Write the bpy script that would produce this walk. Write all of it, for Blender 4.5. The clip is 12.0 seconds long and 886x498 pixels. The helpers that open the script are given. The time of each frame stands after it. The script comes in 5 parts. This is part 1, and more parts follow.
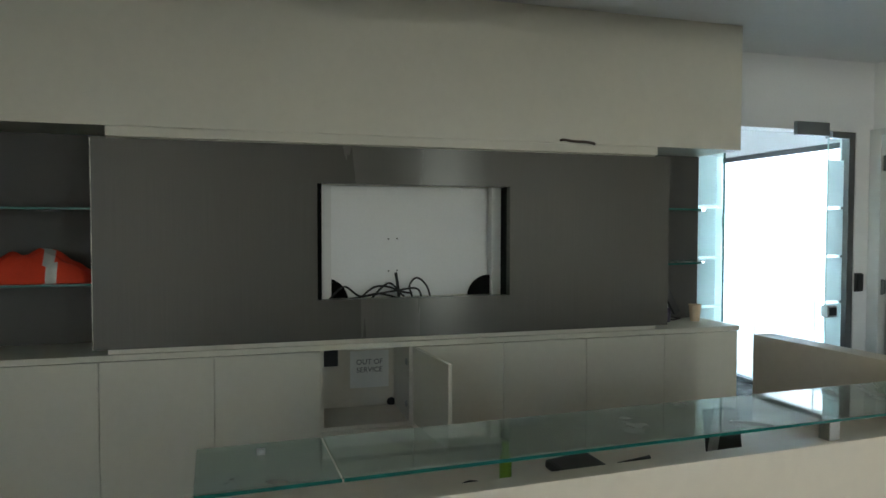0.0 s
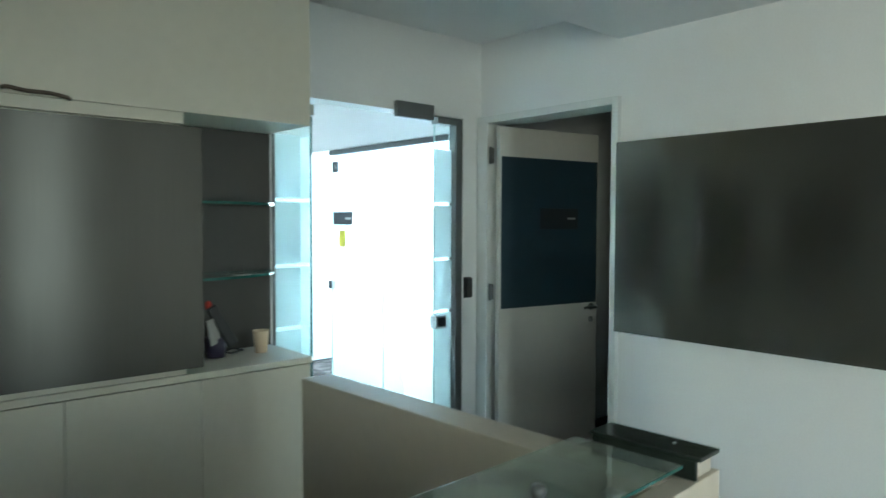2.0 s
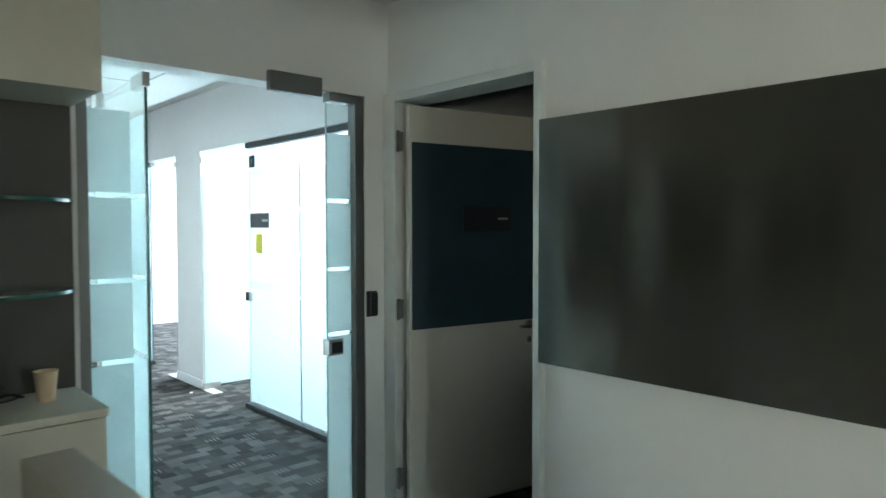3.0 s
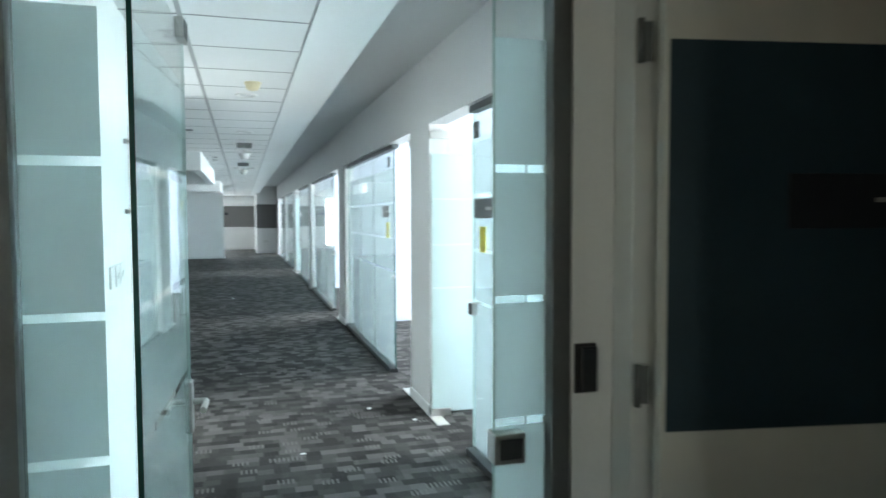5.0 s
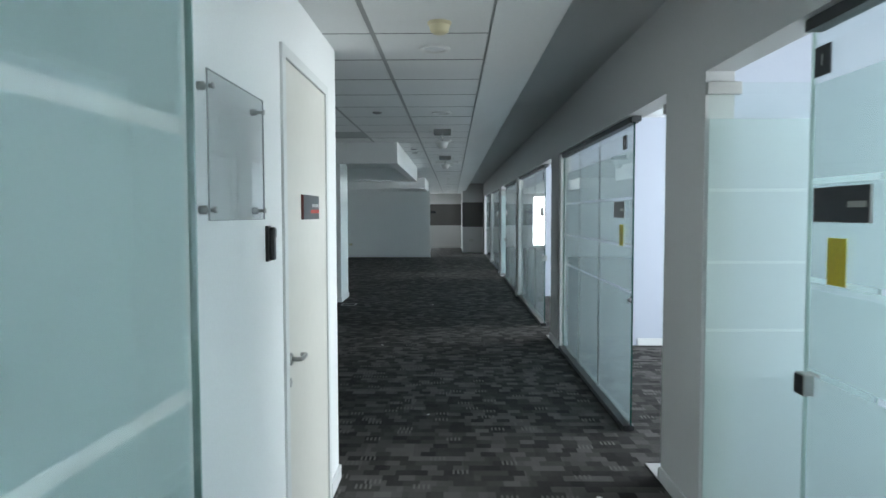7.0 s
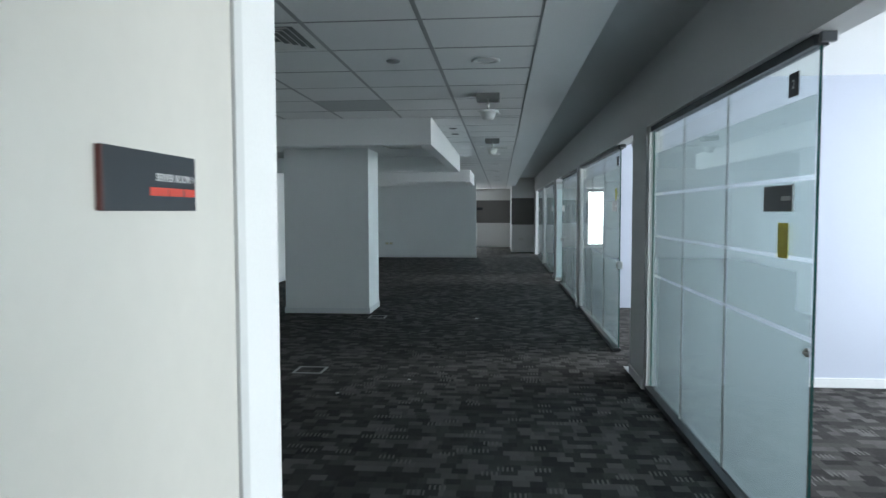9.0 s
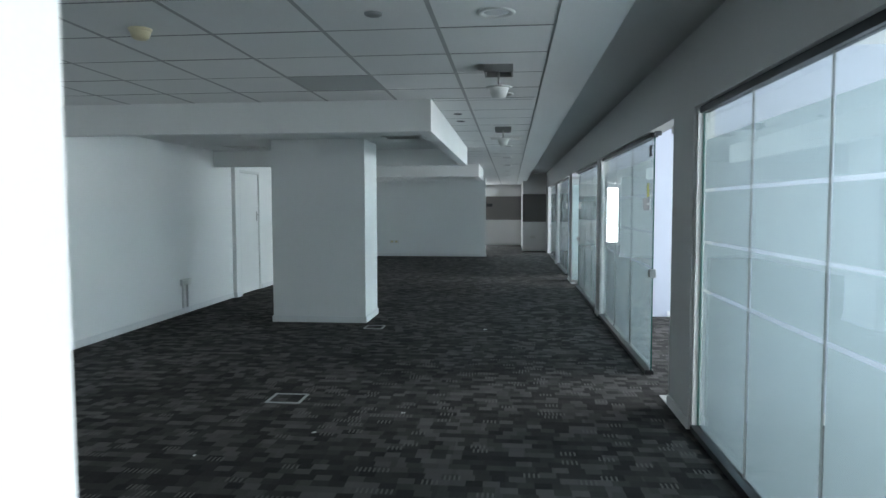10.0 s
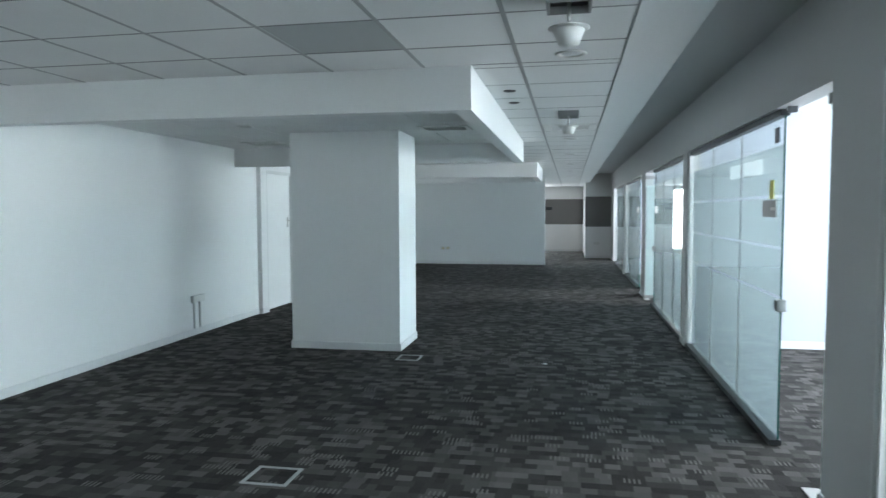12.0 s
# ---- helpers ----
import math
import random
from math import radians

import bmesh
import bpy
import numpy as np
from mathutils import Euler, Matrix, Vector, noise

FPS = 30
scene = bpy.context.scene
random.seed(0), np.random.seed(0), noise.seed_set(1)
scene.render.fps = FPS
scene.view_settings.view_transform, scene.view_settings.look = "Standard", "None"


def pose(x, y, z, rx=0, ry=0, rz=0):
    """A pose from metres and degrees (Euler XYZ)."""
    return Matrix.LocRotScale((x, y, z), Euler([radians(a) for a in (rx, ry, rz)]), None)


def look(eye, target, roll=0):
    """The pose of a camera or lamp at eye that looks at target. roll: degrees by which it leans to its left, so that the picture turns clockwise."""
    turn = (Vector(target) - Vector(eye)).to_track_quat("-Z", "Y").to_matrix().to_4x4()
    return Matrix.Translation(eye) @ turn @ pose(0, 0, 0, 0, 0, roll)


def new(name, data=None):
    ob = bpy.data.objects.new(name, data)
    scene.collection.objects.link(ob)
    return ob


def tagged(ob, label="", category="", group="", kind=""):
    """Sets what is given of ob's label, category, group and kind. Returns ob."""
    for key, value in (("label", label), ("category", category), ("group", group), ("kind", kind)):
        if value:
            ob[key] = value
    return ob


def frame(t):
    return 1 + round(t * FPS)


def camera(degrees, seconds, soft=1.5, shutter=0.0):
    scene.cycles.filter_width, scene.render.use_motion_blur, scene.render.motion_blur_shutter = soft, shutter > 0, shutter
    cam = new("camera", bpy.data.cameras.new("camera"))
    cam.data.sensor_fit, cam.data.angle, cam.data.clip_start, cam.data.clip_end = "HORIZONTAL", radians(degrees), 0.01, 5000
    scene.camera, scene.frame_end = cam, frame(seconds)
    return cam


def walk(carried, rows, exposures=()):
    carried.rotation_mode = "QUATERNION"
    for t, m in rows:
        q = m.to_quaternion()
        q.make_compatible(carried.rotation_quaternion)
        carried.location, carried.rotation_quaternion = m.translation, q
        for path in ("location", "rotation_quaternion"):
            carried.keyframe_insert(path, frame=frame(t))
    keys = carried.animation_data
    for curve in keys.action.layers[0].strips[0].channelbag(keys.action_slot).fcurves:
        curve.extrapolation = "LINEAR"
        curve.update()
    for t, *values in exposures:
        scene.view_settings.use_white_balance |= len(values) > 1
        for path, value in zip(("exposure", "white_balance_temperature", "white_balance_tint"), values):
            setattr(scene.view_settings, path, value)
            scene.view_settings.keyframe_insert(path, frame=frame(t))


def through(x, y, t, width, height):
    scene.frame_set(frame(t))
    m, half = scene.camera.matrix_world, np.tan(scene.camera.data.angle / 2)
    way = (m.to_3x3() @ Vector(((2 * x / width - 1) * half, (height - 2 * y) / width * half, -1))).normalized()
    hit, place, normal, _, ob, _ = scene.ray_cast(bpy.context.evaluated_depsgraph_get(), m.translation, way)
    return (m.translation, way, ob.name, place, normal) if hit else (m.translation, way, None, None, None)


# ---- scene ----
cam = camera(66.7, 12.0, shutter=0.4)
# seconds, eye x y z, yaw, pitch, roll
PATH = [
    (0.0, 0.210, 0.210, 1.547, -16.30, -1.92, -0.10),
    (0.5, 0.362, 0.359, 1.522, -17.50, -2.06, -0.00),
    (1.0, 0.655, 0.547, 1.551, -27.90, -2.58, -0.20),
    (1.5, 1.054, 0.717, 1.568, -37.48, -2.44, -0.20),
    (2.0, 1.460, 0.887, 1.571, -41.57, -2.29, -0.20),
    (2.5, 1.915, 1.041, 1.554, -43.03, -2.06, 0.00),
    (2.7, 2.088, 1.091, 1.565, -43.26, -2.03, 0.10),
    (3.4, 2.710, 1.320, 1.553, -39.70, -2.05, 0.00),
    (3.9, 3.065, 1.605, 1.545, -35.40, -2.20, 0.00),
    (4.3, 3.325, 1.919, 1.541, -30.28, -2.52, -0.00),
    (4.5, 3.403, 2.029, 1.561, -25.94, -2.72, 0.20),
    (5.0, 3.596, 2.426, 1.562, -16.55, -2.87, 0.20),
    (5.5, 3.697, 2.869, 1.549, -8.38, -2.87, 0.20),
    (6.0, 3.735, 3.315, 1.569, -3.39, -2.87, 0.20),
    (6.5, 3.783, 3.719, 1.581, -0.98, -2.92, 0.20),
    (7.0, 3.744, 4.103, 1.573, 0.83, -2.98, 0.10),
    (7.5, 3.730, 4.514, 1.550, 2.24, -3.04, 0.10),
    (7.7, 3.738, 4.691, 1.545, 2.61, -2.98, 0.20),
    (9.3, 3.738, 6.355, 1.548, 5.25, -3.28, 0.10),
    (9.5, 3.740, 6.567, 1.555, 5.40, -3.35, 0.10),
    (10.0, 3.714, 7.090, 1.575, 5.75, -3.55, 0.10),
    (10.5, 3.704, 7.566, 1.580, 6.21, -3.50, 0.10),
    (11.0, 3.648, 8.005, 1.596, 6.64, -3.53, 0.10),
    (11.5, 3.653, 8.415, 1.599, 6.84, -3.35, 0.10),
    (11.8, 3.648, 8.575, 1.597, 8.95, -3.22, 0.15),
    (12.0, 3.641, 8.688, 1.598, 10.68, -3.27, 0.20),
]
# seconds, stops, kelvin, tint
EXPOSURES = [(0.0, 3.2, 6100, 8), (1.0, 3.4, 5700, 6), (2.0, 3.35, 5700, -2), (2.5, 3.1, 5950, 0), (4.3, 2.35, 6350, 5), (5.0, 2.25, 6450, 5), (5.5, 2.0, 6450, 5), (6.1, 1.4, 6500, 5), (6.6, 1.05, 6500, 6), (7.5, 0.85, 6550, 8), (9.5, 0.85, 6500, 9), (10.5, 1.5, 6500, 8), (12.0, 1.7, 6450, 8)]
walk(cam, [(t, pose(x, y, z, 90 + pitch, roll, yaw)) for t, x, y, z, yaw, pitch, roll in PATH], EXPOSURES)

# ---- world, daylight at the windows ----
world = bpy.data.worlds.new("world")
scene.world = world
world.use_nodes = True
wn, wl = world.node_tree.nodes, world.node_tree.links
sky = wn.new("ShaderNodeTexSky")
sky.sky_type = "NISHITA"
sky.sun_disc = False
sky.sun_elevation, sky.sun_rotation = radians(48), radians(250)
wn["Background"].inputs["Strength"].default_value = 0.12
wl.new(sky.outputs["Color"], wn["Background"].inputs["Color"])
sun = new("sun", bpy.data.lights.new("sun", "SUN"))
sun.data.energy, sun.data.angle, sun.data.color = 2.5, radians(0.5), (1, 0.95, 0.88)
sun.matrix_world = look((0, 0, 0), (0.63, 0.23, -0.74))


def window_light(name, x, y, z, w, h, target, watts, colour, spread=180):
    lamp = bpy.data.lights.new(name, "AREA")
    lamp.shape, lamp.size, lamp.size_y, lamp.energy, lamp.color = "RECTANGLE", w, h, watts, colour
    lamp.spread = radians(spread)
    ob = new(name, lamp)
    ob.matrix_world = look((x, y, z), target)
    return ob


DAY = (0.87, 0.945, 1.0)
OFFICES = [(4.25, 7.61), (7.81, 12.12), (12.32, 16.95), (17.15, 21.5), (21.7, 25.95), (26.15, 31.4)]
WIN_X = 9.3
for y0, y1 in OFFICES:
    window_light("window_daylight", WIN_X - 0.05, (y0 + y1) / 2, 1.5, y1 - y0 - 0.7, 2.0, (0, (y0 + y1) / 2, 1.5), (30 if y0 < 5 else 31 if y0 < 10 else 30) * (y1 - y0), DAY, 145)
# added fill lamp out of view, brightens the reception's right wall
window_light("side_fill_light", -3.0, -2.9, 1.48, 1.8, 2.0, (4.6, -2.9, 1.48), 12, (1.0, 0.94, 0.78), 100)
window_light("shopfront_daylight", 3.43, -4.04, 1.45, 0.62, 2.2, (3.35, 3.5, 1.45), 3.6, (0.97, 1.0, 0.92))
window_light("far_window_daylight", 2.3, 35.15, 1.25, 0.6, 2.2, (2.3, 20, 1.25), 25, DAY)


# ---- materials ----
def material(name, colour, rough=0.6, metal=0.0, grain=None, bump=0.0, amount=0.08, spec=0.5, coat=0.0, second=0.8):
    m = bpy.data.materials.new(name)
    m.use_nodes = True
    n, l = m.node_tree.nodes, m.node_tree.links
    b = n["Principled BSDF"]
    b.inputs["Base Color"].default_value = (*colour, 1)
    b.inputs["Roughness"].default_value = rough
    b.inputs["Metallic"].default_value = metal
    b.inputs["Specular IOR Level"].default_value = spec
    b.inputs["Coat Weight"].default_value = coat
    if grain:
        co = n.new("ShaderNodeTexCoord")
        fine, broad = n.new("ShaderNodeTexNoise"), n.new("ShaderNodeTexNoise")
        fine.inputs["Scale"].default_value, fine.inputs["Detail"].default_value = grain, 4
        broad.inputs["Scale"].default_value, broad.inputs["Detail"].default_value = second, 5
        l.new(co.outputs["Object"], fine.inputs["Vector"])
        l.new(co.outputs["Object"], broad.inputs["Vector"])
        add = n.new("ShaderNodeMath")
        add.operation = "ADD"
        l.new(fine.outputs["Fac"], add.inputs[0])
        l.new(broad.outputs["Fac"], add.inputs[1])
        ramp = n.new("ShaderNodeMapRange")
        ramp.inputs["From Min"].default_value, ramp.inputs["From Max"].default_value = 0.6, 1.4
        ramp.inputs["To Min"].default_value, ramp.inputs["To Max"].default_value = 1 - amount, 1 + amount
        l.new(add.outputs[0], ramp.inputs["Value"])
        mul = n.new("ShaderNodeMix")
        mul.data_type, mul.blend_type = "RGBA", "MULTIPLY"
        mul.inputs["Factor"].default_value = 1
        mul.inputs["A"].default_value = (*colour, 1)
        l.new(ramp.outputs["Result"], mul.inputs["B"])
        l.new(mul.outputs["Result"], b.inputs["Base Color"])
        rr = n.new("ShaderNodeMapRange")
        rr.inputs["To Min"].default_value, rr.inputs["To Max"].default_value = max(0.02, rough - 0.08), min(1, rough + 0.08)
        l.new(broad.outputs["Fac"], rr.inputs["Value"])
        l.new(rr.outputs["Result"], b.inputs["Roughness"])
        if bump:
            bm_node = n.new("ShaderNodeBump")
            bm_node.inputs["Strength"].default_value, bm_node.inputs["Distance"].default_value = bump, 0.003
            l.new(fine.outputs["Fac"], bm_node.inputs["Height"])
            l.new(bm_node.outputs["Normal"], b.inputs["Normal"])
    return m


WALL = material("wall_paint", (0.79, 0.795, 0.79), 0.75, grain=90, bump=0.12, amount=0.03)
CEIL = material("ceiling_paint", (0.79, 0.80, 0.80), 0.8, grain=60, bump=0.08, amount=0.03)
TILE = material("mineral_tile", (0.74, 0.745, 0.74), 0.9, grain=160, bump=0.35, amount=0.06, second=1.2)
TILE_GREY = material("stained_tile", (0.42, 0.44, 0.44), 0.9, grain=160, bump=0.35, amount=0.06)
TBAR_THIN = material("ceiling_grid_cross_bar", (0.17, 0.173, 0.173), 0.6, grain=40, amount=0.05)
TBAR = material("ceiling_grid", (0.33, 0.335, 0.335), 0.5, grain=40, amount=0.05)
# light grey; on the office front it carries the weak light there
GREY_AND_SHADE = material("light_grey_and_shade", (0.60, 0.605, 0.605), 0.75, grain=90, bump=0.12, amount=0.03)
# bluish paint, its colour darkened to hold back strong window light
OFFICE_PAINT = material("dimmed_blue_office_paint", (0.47, 0.505, 0.59), 0.75, grain=90, bump=0.12, amount=0.03)
SKIRT = material("skirting_paint", (0.70, 0.71, 0.71), 0.45, grain=30, amount=0.05)
GREY_BAND = material("grey_band_paint", (0.17, 0.165, 0.16), 0.7, grain=80, bump=0.1, amount=0.06)
CREAM = material("cream_laminate", (0.63, 0.597, 0.505), 0.38, grain=25, amount=0.03, second=1.5)
CREAM_IN = material("cabinet_lining", (0.62, 0.58, 0.50), 0.5, grain=25, amount=0.04)
DOORPAINT = material("door_laminate", (0.64, 0.62, 0.57), 0.35, grain=20, amount=0.03, second=1.3)
DOORFRAME = material("door_frame_paint", (0.66, 0.67, 0.66), 0.4, grain=20, amount=0.03)
BLUE = material("dark_blue_panel", (0.022, 0.045, 0.062), 0.45, grain=70, amount=0.12)
VOID = material("shade_and_bracket_black", (0.003, 0.003, 0.003), 0.9, spec=0.1)
BAG = material("clear_plastic_bag", (0.42, 0.45, 0.44), 0.25, grain=30, bump=0.6, amount=0.2, second=7)
BLACK = material("black_plastic", (0.018, 0.019, 0.021), 0.35, grain=60, amount=0.15)
RUBBER = material("black_rubber", (0.015, 0.015, 0.016), 0.6, grain=60, amount=0.15)
SIGN = material("sign_face", (0.022, 0.026, 0.032), 0.3, grain=40, amount=0.1)
RED = material("red_print", (0.55, 0.05, 0.03), 0.5)
DULL_RED = material("dull_red_edge", (0.12, 0.03, 0.025), 0.4)
INK = material("white_print", (0.72, 0.72, 0.72), 0.5)
INK_DARK = material("dark_print", (0.12, 0.13, 0.14), 0.6)
PAPER = material("paper", (0.74, 0.74, 0.72), 0.8, grain=50, amount=0.04)
YELLOW = material("yellow_tape", (0.62, 0.52, 0.03), 0.5, grain=60, amount=0.12)
STEEL = material("satin_steel", (0.43, 0.43, 0.415), 0.3, metal=1.0, grain=120, amount=0.08)
ALU = material("grey_aluminium", (0.17, 0.175, 0.175), 0.42, metal=0.6, grain=80, amount=0.08)
CHANNEL = material("dark_channel", (0.06, 0.065, 0.068), 0.4, metal=0.5, grain=60, amount=0.1)
SEAL = material("grey_joint_seal", (0.28, 0.29, 0.29), 0.5, grain=40, amount=0.08)
BRONZE = material("dark_bronze", (0.10, 0.075, 0.055), 0.4, metal=0.5, grain=60, amount=0.12)
HOUSING = material("grey_housing", (0.22, 0.225, 0.225), 0.5, grain=40, amount=0.08)
COUNTER = material("warm_cream_laminate", (0.62, 0.55, 0.455), 0.4, grain=25, amount=0.04, second=1.5)
WHITE = material("white_plastic", (0.70, 0.70, 0.68), 0.35, grain=30, amount=0.04)
OLD_WHITE = material("yellowed_plastic", (0.62, 0.55, 0.36), 0.4, grain=30, amount=0.06)
EDGE = material("glass_edge", (0.02, 0.10, 0.085), 0.12, grain=15, amount=0.2)
DARK_GLASS = material("dark_green_glass", (0.022, 0.03, 0.026), 0.12, grain=25, amount=0.2)
EDGE_PALE = material("pale_glass_edge", (0.42, 0.56, 0.53), 0.15)
HIVIS = material("hi_vis_fabric", (0.62, 0.045, 0.012), 0.85, grain=200, bump=0.5, amount=0.15, second=6)
REFLECT = material("reflective_strip", (0.42, 0.42, 0.40), 0.4, grain=80, amount=0.1)
CUP = material("paper_cup", (0.62, 0.47, 0.32), 0.7, grain=60, amount=0.1, second=9)
BOTTLE_GREEN = material("green_plastic", (0.25, 0.42, 0.05), 0.3, grain=30, amount=0.1)
PURPLE = material("purple_plastic", (0.04, 0.03, 0.06), 0.4, grain=30, amount=0.1)
STONE = material("pale_floor_plate", (0.55, 0.54, 0.52), 0.4, metal=0.3, grain=60, amount=0.06)
NICHE = material("grey_niche_lining", (0.056, 0.053, 0.046), 0.5, grain=40, amount=0.06)
# dark grey that carries the side room's missing light
SIDE_ROOM_SHADE = material("side_room_shade", (0.25, 0.25, 0.24), 0.8, grain=40, amount=0.05)


def brushed_steel(name, colour, rough, streak=0.6, metal=0.85, spec=0.5):
    m = bpy.data.materials.new(name)
    m.use_nodes = True
    n, l = m.node_tree.nodes, m.node_tree.links
    b = n["Principled BSDF"]
    b.inputs["Metallic"].default_value, b.inputs["Specular IOR Level"].default_value = metal, spec
    co, mp, no, br = n.new("ShaderNodeTexCoord"), n.new("ShaderNodeMapping"), n.new("ShaderNodeTexNoise"), n.new("ShaderNodeTexNoise")
    mp.inputs["Scale"].default_value = (260, 260, 2.2)
    no.inputs["Scale"].default_value, no.inputs["Detail"].default_value = 1.0, 4
    br.inputs["Scale"].default_value, br.inputs["Detail"].default_value = 1.7, 6
    l.new(co.outputs["Object"], mp.inputs["Vector"])
    l.new(mp.outputs["Vector"], no.inputs["Vector"])
    mb = n.new("ShaderNodeMapping")
    mb.inputs["Scale"].default_value = (1, 1, 0.06)
    l.new(co.outputs["Object"], mb.inputs["Vector"])
    l.new(mb.outputs["Vector"], br.inputs["Vector"])
    cr = n.new("ShaderNodeMapRange")
    cr.inputs["To Min"].default_value, cr.inputs["To Max"].default_value = 0.86, 1.1
    l.new(no.outputs["Fac"], cr.inputs["Value"])
    mul = n.new("ShaderNodeMix")
    mul.data_type, mul.blend_type = "RGBA", "MULTIPLY"
    mul.inputs["Factor"].default_value = 1
    mul.inputs["A"].default_value = (*colour, 1)
    l.new(cr.outputs["Result"], mul.inputs["B"])
    l.new(mul.outputs["Result"], b.inputs["Base Color"])
    rr = n.new("ShaderNodeMapRange")
    rr.inputs["To Min"].default_value, rr.inputs["To Max"].default_value = rough - 0.06, rough + 0.1
    l.new(br.outputs["Fac"], rr.inputs["Value"])
    l.new(rr.outputs["Result"], b.inputs["Roughness"])
    b.inputs["Anisotropic"].default_value = streak
    b.inputs["Anisotropic Rotation"].default_value = 0.25
    return m


PANEL_STEEL = brushed_steel("brushed_steel_panel", (0.108, 0.104, 0.092), 0.24, 0.9, 0.28, 0.25)
BOARD_STEEL = brushed_steel("brushed_board", (0.15, 0.151, 0.136), 0.16, 0.85)


def glass(name, tint, sheen=0.035, rough=0.0, dust=0.0, edge=0.9):
    m = bpy.data.materials.new(name)
    m.use_nodes = True
    n, l = m.node_tree.nodes, m.node_tree.links
    n.remove(n["Principled BSDF"])
    tr, gl, lw, mx = n.new("ShaderNodeBsdfTransparent"), n.new("ShaderNodeBsdfGlossy"), n.new("ShaderNodeLayerWeight"), n.new("ShaderNodeMixShader")
    tr.inputs["Color"].default_value = (*tint, 1)
    gl.inputs["Roughness"].default_value = rough
    lw.inputs["Blend"].default_value = 0.5
    pw, mr = n.new("ShaderNodeMath"), n.new("ShaderNodeMapRange")
    pw.operation, pw.inputs[1].default_value = "POWER", 4.5
    l.new(lw.outputs["Facing"], pw.inputs[0])
    l.new(pw.outputs[0], mr.inputs["Value"])
    mr.inputs["To Min"].default_value, mr.inputs["To Max"].default_value = sheen, edge
    l.new(mr.outputs["Result"], mx.inputs["Fac"])
    l.new(tr.outputs[0], mx.inputs[1])
    l.new(gl.outputs[0], mx.inputs[2])
    if dust:
        # dried smears and dust lying on the sheet
        co, no, dr, df, dm = n.new("ShaderNodeTexCoord"), n.new("ShaderNodeTexNoise"), n.new("ShaderNodeMapRange"), n.new("ShaderNodeBsdfDiffuse"), n.new("ShaderNodeMixShader")
        no.inputs["Scale"].default_value, no.inputs["Detail"].default_value, no.inputs["Distortion"].default_value = 3.2, 8, 1.6
        dr.inputs["From Min"].default_value, dr.inputs["From Max"].default_value = 0.42, 0.72
        dr.inputs["To Min"].default_value, dr.inputs["To Max"].default_value = dust * 0.3, dust
        df.inputs["Color"].default_value = (0.62, 0.64, 0.6, 1)
        l.new(co.outputs["Object"], no.inputs["Vector"])
        l.new(no.outputs["Fac"], dr.inputs["Value"])
        l.new(dr.outputs["Result"], dm.inputs["Fac"])
        l.new(mx.outputs[0], dm.inputs[1])
        l.new(df.outputs[0], dm.inputs[2])
        mx = dm
    l.new(mx.outputs[0], n["Material Output"].inputs["Surface"])
    return m


GLASS = glass("clear_glass", (0.95, 0.985, 0.975))
GLASS_TOP = glass("counter_glass", (0.83, 0.93, 0.90), 0.08, 0.02, 0.38)
ACRYLIC = glass("acrylic", (0.90, 0.91, 0.91), 0.04, 0.008, edge=0.3)
ACRYLIC_EDGE = material("acrylic_edge", (0.42, 0.44, 0.44), 0.2)


def frosted(name, through, skin, share, direct=0.0):
    m = bpy.data.materials.new(name)
    m.use_nodes = True
    n, l = m.node_tree.nodes, m.node_tree.links
    n.remove(n["Principled BSDF"])
    ts, df, mx = n.new("ShaderNodeBsdfTranslucent"), n.new("ShaderNodeBsdfDiffuse"), n.new("ShaderNodeMixShader")
    co, no, mr = n.new("ShaderNodeTexCoord"), n.new("ShaderNodeTexNoise"), n.new("ShaderNodeMapRange")
    no.inputs["Scale"].default_value, no.inputs["Detail"].default_value = 1.4, 7
    l.new(co.outputs["Object"], no.inputs["Vector"])
    l.new(no.outputs["Fac"], mr.inputs["Value"])
    mr.inputs["To Min"].default_value, mr.inputs["To Max"].default_value = share - 0.03, share + 0.03
    ts.inputs["Color"].default_value = (*through, 1)
    df.inputs["Color"].default_value = (*skin, 1)
    l.new(mr.outputs["Result"], mx.inputs["Fac"])
    l.new(ts.outputs[0], mx.inputs[1])
    l.new(df.outputs[0], mx.inputs[2])
    if direct:
        # part of the light goes on ahead, scattered about its way
        rf, dm = n.new("ShaderNodeBsdfRefraction"), n.new("ShaderNodeMixShader")
        rf.inputs["Color"].default_value = (0.88, 0.955, 1.0, 1)
        rf.inputs["Roughness"].default_value, rf.inputs["IOR"].default_value = 0.85, 1.25
        dm.inputs["Fac"].default_value = direct
        l.new(mx.outputs[0], dm.inputs[1])
        l.new(rf.outputs[0], dm.inputs[2])
        mx = dm
    l.new(mx.outputs[0], n["Material Output"].inputs["Surface"])
    return m


FILM = frosted("frosted_film", (0.52, 0.615, 0.655), (0.58, 0.675, 0.715), 0.36, 0.58)
# paler copy of the film: brighter light put into its colour
FILM_BRIGHTENED = frosted("brightened_frosted_film", (0.765, 0.85, 0.867), (0.75, 0.815, 0.825), 0.44)

# pale sheet laid over clear film gaps to make them look lit
GAP_BRIGHTENER = frosted("pale_gap_brightener", (0.88, 0.95, 0.96), (0.84, 0.90, 0.90), 0.40)


